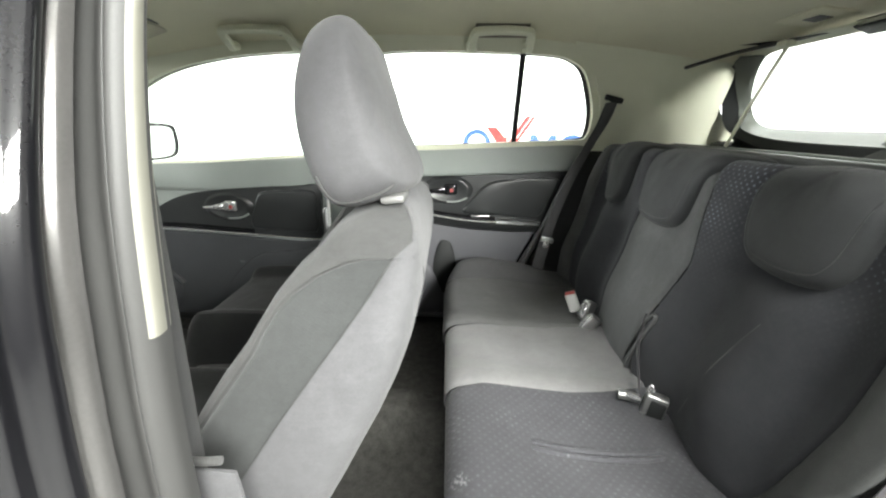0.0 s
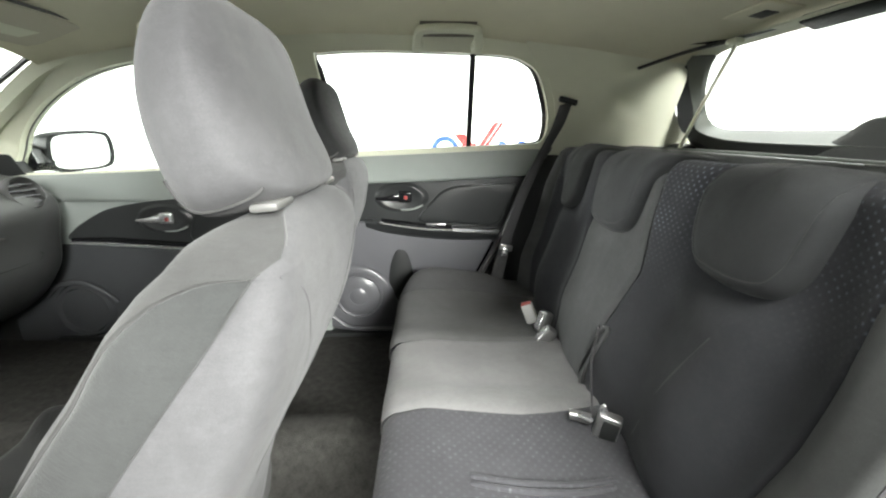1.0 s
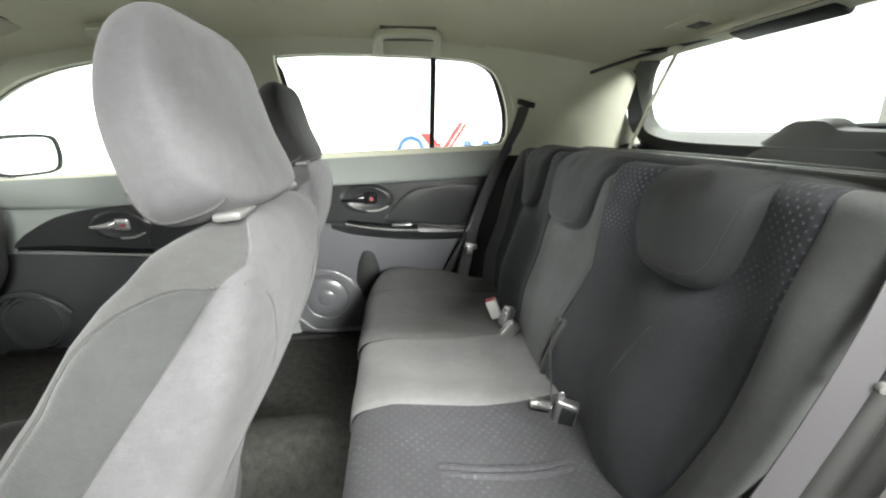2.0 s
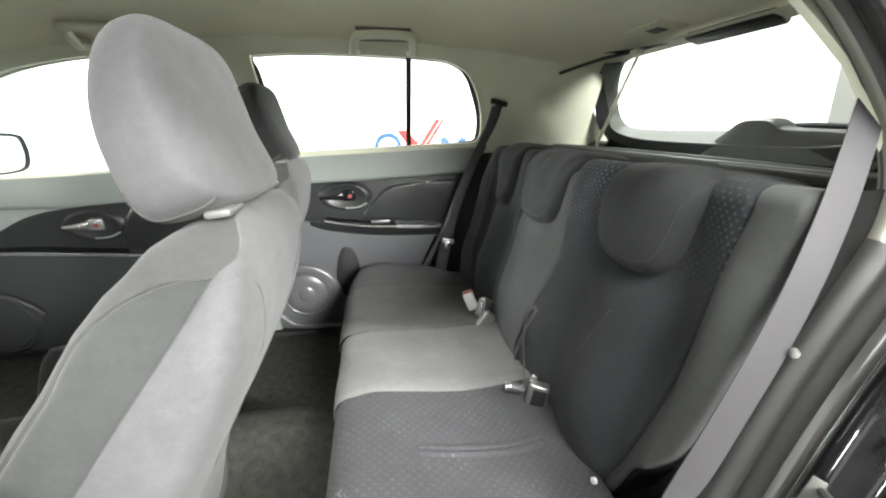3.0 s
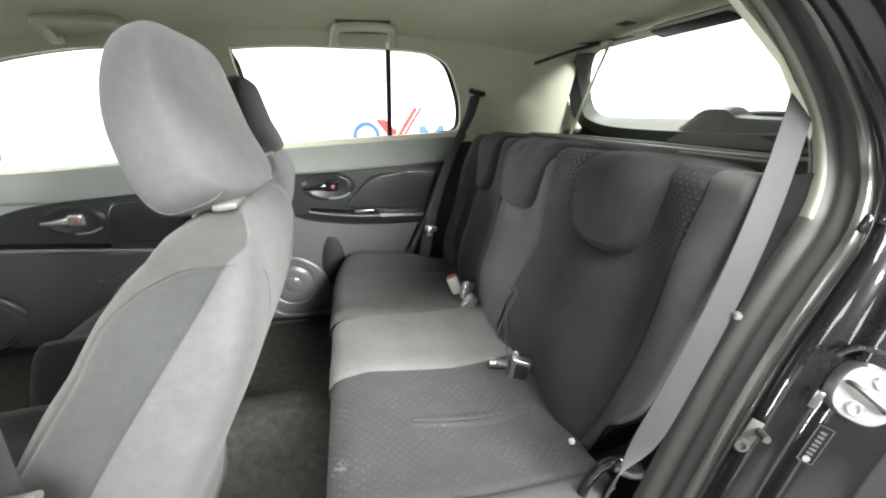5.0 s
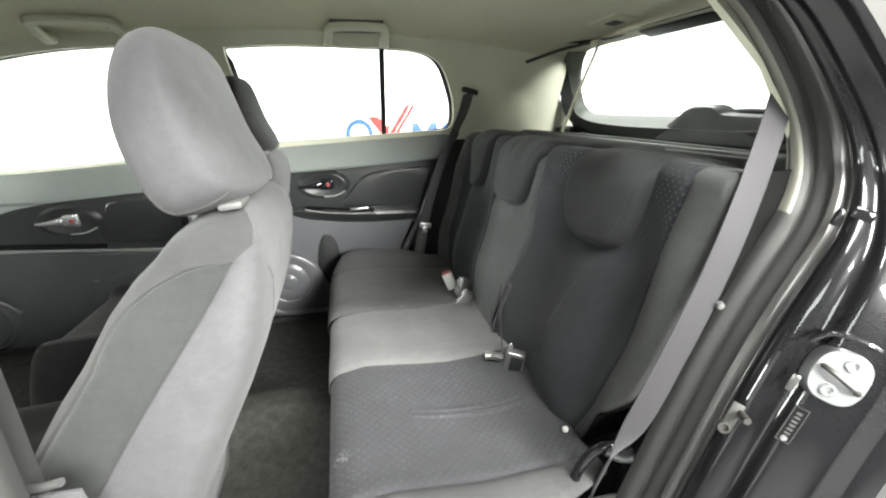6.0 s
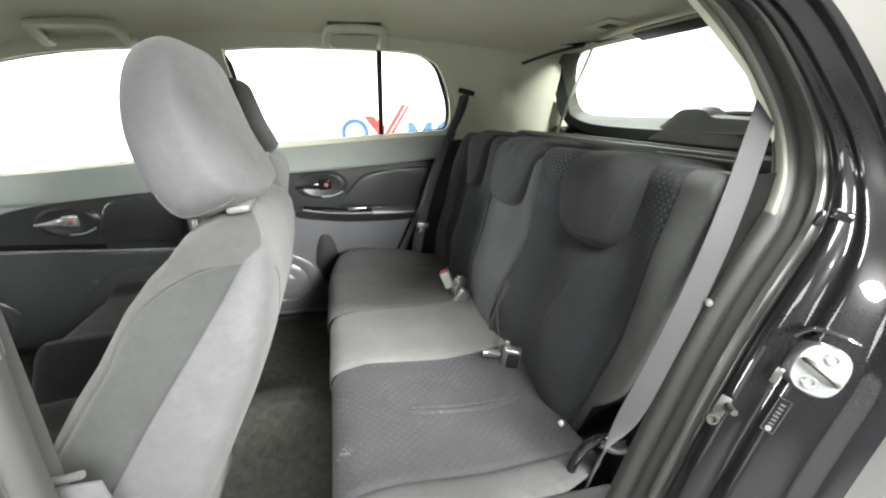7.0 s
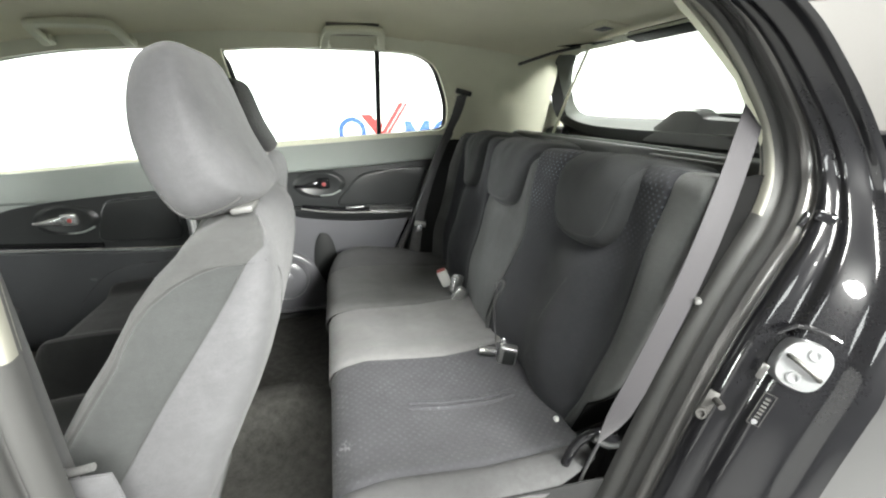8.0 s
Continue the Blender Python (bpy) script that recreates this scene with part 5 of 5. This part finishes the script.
shroud = [gl, gl2, frame_loop(0.548, 1.084, 1.353, 4.6, lambda z: 1.012 - 0.42 * (z - 1.11) + side_back(z)), frame_loop(0.556, 1.078, 1.354, 4.4, lambda z: 1.000 - 0.36 * (z - 1.11) + side_back(z)), frame_loop(0.590, 1.046, 1.357, 3.8, rim_x), frame_loop(0.596, 1.030, 1.359, 3.8, lambda z: rim_x(z) + 0.012), frame_loop(0.600, 0.96, 1.360, 3.8, lambda z: rim_x(z) + 0.03)]
n_ = len(loop)
upper = [i for i, (y, z) in enumerate(loop) if z > 1.322]
lower = list(range(upper[-1], n_)) + list(range(0, upper[0] + 1))
part("glass_surround", thick(narrow(skin([[r[i] for i in lower] for r in shroud[:4]])), 0.004), "hatch", tg, "grey plastic bevel round the glass")
part("inner_frame", thick(narrow(skin([[r[i] for i in lower] for r in shroud[3:]])), 0.004), "black_plastic", tg, "black plastic frame round the glass")
part("upper_frame", thick(narrow(skin([[r[i] for i in upper] for r in shroud])), 0.004), "cream", tg, "cream upper tailgate frame")
part("lower_trim", rbox((1.06, MID, 0.80), (0.10, 1.12, 0.52), 0.04), "black_plastic", tg, "dark lower tailgate trim")
part("outer_skin", rbox((1.20, MID, 0.70), (0.06, 1.4, 0.80), 0.04), "paint", tg, "gloss black outer skin")
part("brake_light_cover", rbox((0.950, 0.955, 1.346), (0.050, 0.26, 0.020), 0.008, rot=Matrix.Rotation(radians(20), 4, "Y")), "black_plastic", tg, "dark brake light cover")
wc = spline([(0, 1.075, 1.058), (0, 1.045, 1.085), (0, 1.005, 1.112), (0, 0.965, 1.140), (0, 0.93, 1.146), (0, 0.885, 1.145), (0, 0.86, 1.134), (0, 0.835, 1.124), (0, 0.70, 1.118), (0, 0.62, 1.10), (0, 0.60, 1.058)], 4)
rows = [[(1.072, p.y, p.z) for p in wc], [(1.04, p.y, p.z) for p in wc], [(1.022, MID - 0.10 + (p.y - MID + 0.10) * 0.97, 1.058 + (p.z - 1.058) * 0.93) for p in wc], [(1.012, MID - 0.10 + (p.y - MID + 0.10) * 0.9, 1.058 + (p.z - 1.058) * 0.6) for p in wc], [(1.008, MID - 0.1 + (p.y - MID + 0.1) * 0.88, 1.05) for p in wc]]
part("wiper_cover", skin(rows), "dash", tg, "dark wiper motor cover")
part("wiper_arm", tube([(1.085, 0.90, 1.125), (1.075, 0.80, 1.128), (1.070, 0.62, 1.118)], 0.007), "black_plastic", tg, "black wiper arm")

hs_ = thing("roof_seal", "black gap and seal along the tailgate opening", "seal", kind="structure")
part("seal", ribbon([(0.785, 1.52, 1.310), (0.82, 1.45, 1.324), (0.862, 1.37, 1.338), (0.905, 1.27, 1.346), (0.93, 1.15, 1.352), (0.945, 0.98, 1.356), (0.93, 0.80, 1.352), (0.905, 0.69, 1.346), (0.862, 0.59, 1.338), (0.785, 0.44, 1.310)], [(1, 0.2, -0.35)] * 5 + [(1, 0, -0.3)] * 2 + [(1, -0.2, -0.35)] * 3, 0.008, 0.003), "rubber", hs_)
clip = thing("roof_clip", "cream roof clip recess above the tailgate", "clip")
part("clip_plate", rbox((0.872, 1.130, 1.3790), (0.085, 0.15, 0.007), 0.003, 3, rot=Matrix.Rotation(radians(7.2), 4, "Y")), "headliner", clip)
part("clip_slot", rbox((0.878, 1.128, 1.3752), (0.034, 0.055, 0.004), 0.0015, rot=Matrix.Rotation(radians(7.2), 4, "Y")), "black_plastic", clip, "dark slot")
part("clip_hook", rbox((0.905, 1.250, 1.340), (0.028, 0.040, 0.016), 0.005), "cream", clip, "cream hook")
cord = thing("cover_cord", "pale cord from the tailgate to the luggage cover", "cord")
part("cord_line", tube([(0.912, 1.252, 1.335), (0.872, 1.282, 1.20), (0.835, 1.31, 1.066)], 0.0050), "cream", cord)

# luggage cover behind the bench
lc = thing("luggage_cover", "dark luggage cover behind the rear bench", "luggage cover")
part("cover_board", rbox((0.90, MID, 0.975), (0.20, 1.06, 0.012), 0.005), "black_cloth", lc, "dark board")
part("front_rail", rbox((0.792, MID, 1.038), (0.026, 1.14, 0.050), 0.010, 3), "dash", lc, "rounded dark rail")
part("rail_lip", tube([(0.800, 0.42, 1.060), (0.806, MID, 1.064), (0.800, 1.54, 1.060)], 0.0055), "hatch", lc, "thin grey lip")
gs = thing("seat_guide", "thin pale plastic strip along the top of the rear backrest", "strip")
part("guide_strip", rbox((0.655, 0.505, 1.071), (0.006, 0.19, 0.003), 0.001), "guide", gs)

# ---- near doorway: pillars and jambs ----
# curve of the inner flange of the rear doorway, from the sill behind up over the roof to the centre pillar
FL = spline([(0.40, 0.36, 0.40), (0.444, 0.36, 0.519), (0.476, 0.36, 0.612), (0.535, 0.36, 0.779), (0.577, 0.36, 0.88), (0.612, 0.36, 0.95), (0.643, 0.362, 1.003), (0.668, 0.374, 1.045), (0.680, 0.390, 1.085), (0.672, 0.410, 1.143), (0.640, 0.436, 1.215), (0.590, 0.457, 1.278), (0.51, 0.472, 1.325), (0.38, 0.470, 1.352), (0.15, 0.450, 1.362), (-0.05, 0.415, 1.355), (-0.15, 0.375, 1.335), (-0.192, 0.342, 1.29), (-0.203, 0.312, 1.22), (-0.207, 0.285, 1.10), (-0.208, 0.272, 0.978), (-0.207, 0.266, 0.90), (-0.205, 0.264, 0.80), (-0.20, 0.264, 0.60), (-0.20, 0.264, 0.40)], 12)
FL = resample(FL, 170)


def jamb_dirs(path):
    """Outward from the opening in the side plane, and outward from the car."""
    N, O = [], []
    c = Vector((0.2, 0.4, 0.9))
    for i, p in enumerate(path):
        t = (path[min(i + 1, len(path) - 1)] - path[max(i - 1, 0)]).normalized()
        lean = 0.0 if p.z < 1.0 else min(0.42, (p.z - 1.0) * 2.2)
        o = Vector((0, -1, -lean)).normalized()
        n = o.cross(t)
        n = (n - o * n.dot(o)).normalized()
        if n.dot(p - c) < 0:
            n = -n
        N.append(n)
        O.append(o)
    for _ in range(6):
        N = [(N[max(i - 1, 0)] + N[i] * 2 + N[min(i + 1, len(N) - 1)]).normalized() for i in range(len(N))]
        O = [(O[max(i - 1, 0)] + O[i] * 2 + O[min(i + 1, len(O) - 1)]).normalized() for i in range(len(O))]
    return N, O


N, O = jamb_dirs(FL)
doorway = body


def strip(name, prof, mat, label, i0=0, i1=None, k=None):
    i1 = len(FL) if i1 is None else i1
    rows = []
    prof = [(p.x, p.y) for p in spline([(a, b, 0) for a, b in prof], 4)]
    for i in range(i0, i1):
        s = 1.0 if k is None else k(FL[i])
        rows.append([FL[i] + N[i] * (a * s) + O[i] * (b * s) for a, b in prof])
    return part(name, skin(rows), mat, doorway, label)


cream_from = next(i for i, p in enumerate(FL) if p.z > 1.003)
cream_to = next(i for i, p in enumerate(FL) if i > 60 and p.x < -0.15 and p.z < 0.978)
strip("flange_cover", [(0.006, -0.016), (0.003, -0.004), (0.004, 0.006), (0.013, 0.008), (0.016, 0.0)], "strip", "cream trim strip round the doorway", cream_from, cream_to)
strip("weatherstrip", [(0.004, -0.012), (0.004, 0.002), (0.010, 0.011), (0.016, 0.014), (0.0185, 0.012), (0.0195, 0.015), (0.019, 0.022), (0.023, 0.034), (0.024, 0.043), (0.018, 0.050)], "grey_rubber", "grey rubber door weatherstrip")
wide = lambda p: 0.5 if p.x < 0.3 else interp([(0.86, 1.0), (0.96, 0.88), (1.06, 0.56), (1.13, 0.46), (1.2, 0.45), (1.33, 0.38)], p.z)[0]
# metal lip coloured brighter to carry the silver highlight along the flange
strip("jamb_step", [(0.014, 0.044), (0.017, 0.051), (0.021, 0.055), (0.024, 0.058), (0.022, 0.062)], "lip", "satin edge of the doorway flange, brightened as a highlight")
JP = [(0.0, 0.0), (-0.011, 0.010), (-0.012, 0.026), (-0.004, 0.036), (0.005, 0.043), (0.009, 0.050), (0.010, 0.064), (0.019, 0.073), (0.045, 0.092), (0.052, 0.100), (0.056, 0.110), (0.062, 0.122), (0.078, 0.134)]
jp = [(p.x, p.y) for p in spline([(a, b, 0) for a, b in JP], 4)]
jrows = []
for i in range(len(FL)):
    k = wide(FL[i])
    base = FL[i] + N[i] * 0.022 + O[i] * 0.060
    jrows.append([base + N[i] * (a * k) + O[i] * (b * k) for a, b in jp])
part("jamb", skin(jrows), "paint", body, "gloss black painted door jamb")
# inner trim of both near pillars
bp = next(i for i, p in enumerate(FL) if i > 60 and p.x < -0.15 and p.z < 1.33)
strip("centre_pillar_trim", [(0.006, 0.004), (0.020, -0.012), (0.052, -0.055), (0.066, -0.075), (0.10, -0.084), (0.20, -0.08)], "pillar_grey", "dark grey centre pillar trim", bp, len(FL))
part("rear_pillar_trim", thick(skin([[(x, near_y(z) + 0.10 + 0.10 * max(0, (x - 0.6) / 0.42) ** 2, z) for x in [interp([(1.0, 0.66), (1.085, 0.69), (1.2, 0.66), (1.28, 0.60), (1.40, 0.50)], z)[0] + f * (0.99 - 0.66) for f in [j / 10 for j in range(11)]]] for z in [1.0 + 0.4 * i / 14 for i in range(15)]]), 0.01), "cream", body, "cream rear pillar trim")
low = next(i for i, p in enumerate(FL) if p.z > 1.02)
# trim coloured almost black for the unlit gap beside the belt
strip("inner_side_trim", [(0.006, -0.006), (0.016, -0.03), (0.045, -0.06), (0.09, -0.075), (0.30, -0.08)], "gap_shade", "inner side trim blackened as gap shade", 0, low)
qi = [i for i, p in enumerate(FL) if p.x > 0.38 and i < len(FL) * 0.6]
qrows = []
for i in qi:
    e = jrows[i][-1]
    back = interp([(0.3, 0.13), (0.84, 0.15), (0.94, 0.27), (1.0, 0.42), (1.05, 0.50), (1.14, 0.555), (1.23, 0.61), (1.35, 0.72), (1.45, 0.80)], e.z)[0]
    qrows.append([Vector((e.x + f * (1.10 - e.x), e.y + (max(back, e.y) - e.y) * f, e.z)) for f in [j / 10 for j in range(11)]])
part("quarter_panel", thick(skin(qrows), 0.006), "paint", body, "gloss black rear quarter")
part("front_side", plate([(-1.9, 0.3), (-0.34, 0.3), (-0.34, 1.0), (-1.6, 0.95), (-1.9, 0.9)], 0.16, 0.02, 0.008), "paint", body, "gloss black closed front side")
part("near_sill", rbox((-0.1, 0.27, 0.33), (1.5, 0.18, 0.07), 0.02), "paint", body, "gloss black near sill")

# ---- striker, screws and sticker on the near jamb ----
JN = Vector((-0.562, -0.785, 0.259)).normalized()
JU = (Vector((0.46, 0, 1)).normalized())
JU = (JU - JN * JU.dot(JN)).normalized()
JR = JU.cross(JN).normalized()
JM = Matrix((JR, JU, JN)).transposed().to_4x4()


def on_jamb(c, a, b, d):
    return Vector(c) + JR * a + JU * b + JN * d


sk = thing("door_striker", "zinc door striker plate with two screws on the jamb", "door striker")
c0_ = Vector((0.608, 0.225, 0.846))
rows = []
for k, d in ((1.06, -0.012), (1.0, 0.0), (0.93, 0.004), (0.02, 0.004)):
    rows.append([on_jamb(c0_, 0.029 * k * math.copysign(abs(math.cos(a)) ** 0.75, math.cos(a)), 0.033 * k * math.copysign(abs(math.sin(a)) ** 0.75, math.sin(a)), d) for a in [2 * math.pi * i / 36 for i in range(36)]])
part("plate", skin(rows, close_u=True), "zinc", sk, "bright zinc plate")
part("striker_bar", tube([on_jamb(c0_, -0.020, 0.006, 0.002), on_jamb(c0_, -0.019, 0.006, 0.009), on_jamb(c0_, -0.012, 0.004, 0.013), on_jamb(c0_, 0.012, -0.004, 0.013), on_jamb(c0_, 0.019, -0.007, 0.009), on_jamb(c0_, 0.020, -0.007, 0.002)], 0.0034), "steel", sk, "bent striker bar")
for o in (0.019, -0.018):
    part("screw", disc(on_jamb(c0_, 0.004 if o > 0 else -0.004, o, 0.003), 0.0085, JN, 0.004, 20, ((1, 0), (1, 0.7), (0.85, 1), (0.55, 1), (0.5, 0.3), (0.05, 0.3))), "zinc", sk, "round screw head")
rc = thing("striker_recess", "gloss black raised rim over the striker", "body pressing", kind="structure")
part("rim", tube([on_jamb(c0_, -0.040, 0.026, -0.006), on_jamb(c0_, -0.026, 0.044, -0.004), on_jamb(c0_, 0.0, 0.048, -0.004), on_jamb(c0_, 0.022, 0.046, -0.006)], 0.0035), "paint", rc)
part("tab", rbox(on_jamb(c0_, -0.034, -0.028, 0.0), (0.010, 0.022, 0.005), 0.002, rot=JM), "lip", rc, "small bent tab")
dc = thing("door_switch", "steel courtesy light switch screwed to the jamb", "switch")
d0 = Vector((0.532, 0.277, 0.766))
part("bracket", rbox(d0 + JN * 0.002, (0.015, 0.040, 0.004), 0.0019, rot=JM), "steel", dc, "small steel bracket")
part("bolt", disc(on_jamb(d0, -0.003, -0.016, 0.004), 0.009, JN, 0.006, 20, ((1, 0), (1, 0.4), (0.8, 1), (0.5, 1), (0.45, 0.5), (0.05, 0.5))), "steel", dc, "bolt head")
part("plunger", tube([on_jamb(d0, 0.005, 0.010, 0.0), on_jamb(d0, 0.010, 0.008, 0.020)], 0.0045, 12), "steel", dc, "short plunger")
bs = thing("bump_stop", "small gloss black bump stop on the door jamb", "bump stop")
b0 = Vector((0.676, 0.290, 1.019))
part("block", rbox(b0, (0.026, 0.017, 0.010), 0.005, 3, rot=JM), "gloss_black", bs)
part("clip", rbox(on_jamb(b0, -0.021, -0.012, 0.002), (0.008, 0.022, 0.010), 0.003, 3, rot=JM), "gloss_black", bs, "gloss black clip")
st_ = thing("jamb_sticker", "small black sticker with pale bars on the jamb", "sticker")
s0 = Vector((0.570, 0.2345, 0.782))
part("backing", rbox(s0 + JN * 0.004, (0.016, 0.048, 0.0012), 0, rot=JM), "gloss_black", st_)
for i in range(6):
    part("bar", rbox(on_jamb(s0, 0.0, -0.012 + 0.0055 * i, 0.0052), (0.006, 0.0030, 0.0008), 0, rot=JM), "steel", st_, "pale bar")
part("dot", disc(on_jamb(s0, 0.0, -0.019, 0.0048), 0.0035, JN, 0.0008, 14), "zinc", st_, "pale round mark")
for a in (-0.0073, 0.0073):
    part("border", rbox(on_jamb(s0, a, 0, 0.0050), (0.0008, 0.047, 0.0008), 0, rot=JM), "steel", st_, "thin pale border")
for b_ in (-0.0232, 0.0232):
    part("border", rbox(on_jamb(s0, 0, b_, 0.0050), (0.0136, 0.0008, 0.0008), 0, rot=JM), "steel", st_, "thin pale border")

# front belt tongue on the near centre pillar
ft = thing("front_belt", "grey front seat belt with a chrome tongue on the centre pillar", "seat belt")
part("webbing", ribbon([(-0.274, 0.373, 1.25), (-0.260, 0.349, 1.10), (-0.2515, 0.336, 0.98), (-0.245, 0.325, 0.88), (-0.240, 0.317, 0.80), (-0.236, 0.312, 0.5)], [(-0.27, 0.96, 0)] * 6, 0.046), "belt", ft, "dark webbing")
part("tongue", tube([(-0.256, 0.316, 0.825), (-0.246, 0.311, 0.8265), (-0.226, 0.308, 0.828), (-0.207, 0.306, 0.8315)], 0.0040, 12), "buckle", ft, "chrome belt tongue")
part("lap_webbing", ribbon([(-0.236, 0.310, 0.818), (-0.228, 0.306, 0.76), (-0.220, 0.304, 0.55)], [(0.98, -0.12, 0.05)] * 3, 0.085), "light_cloth", ft, "pale lap webbing")
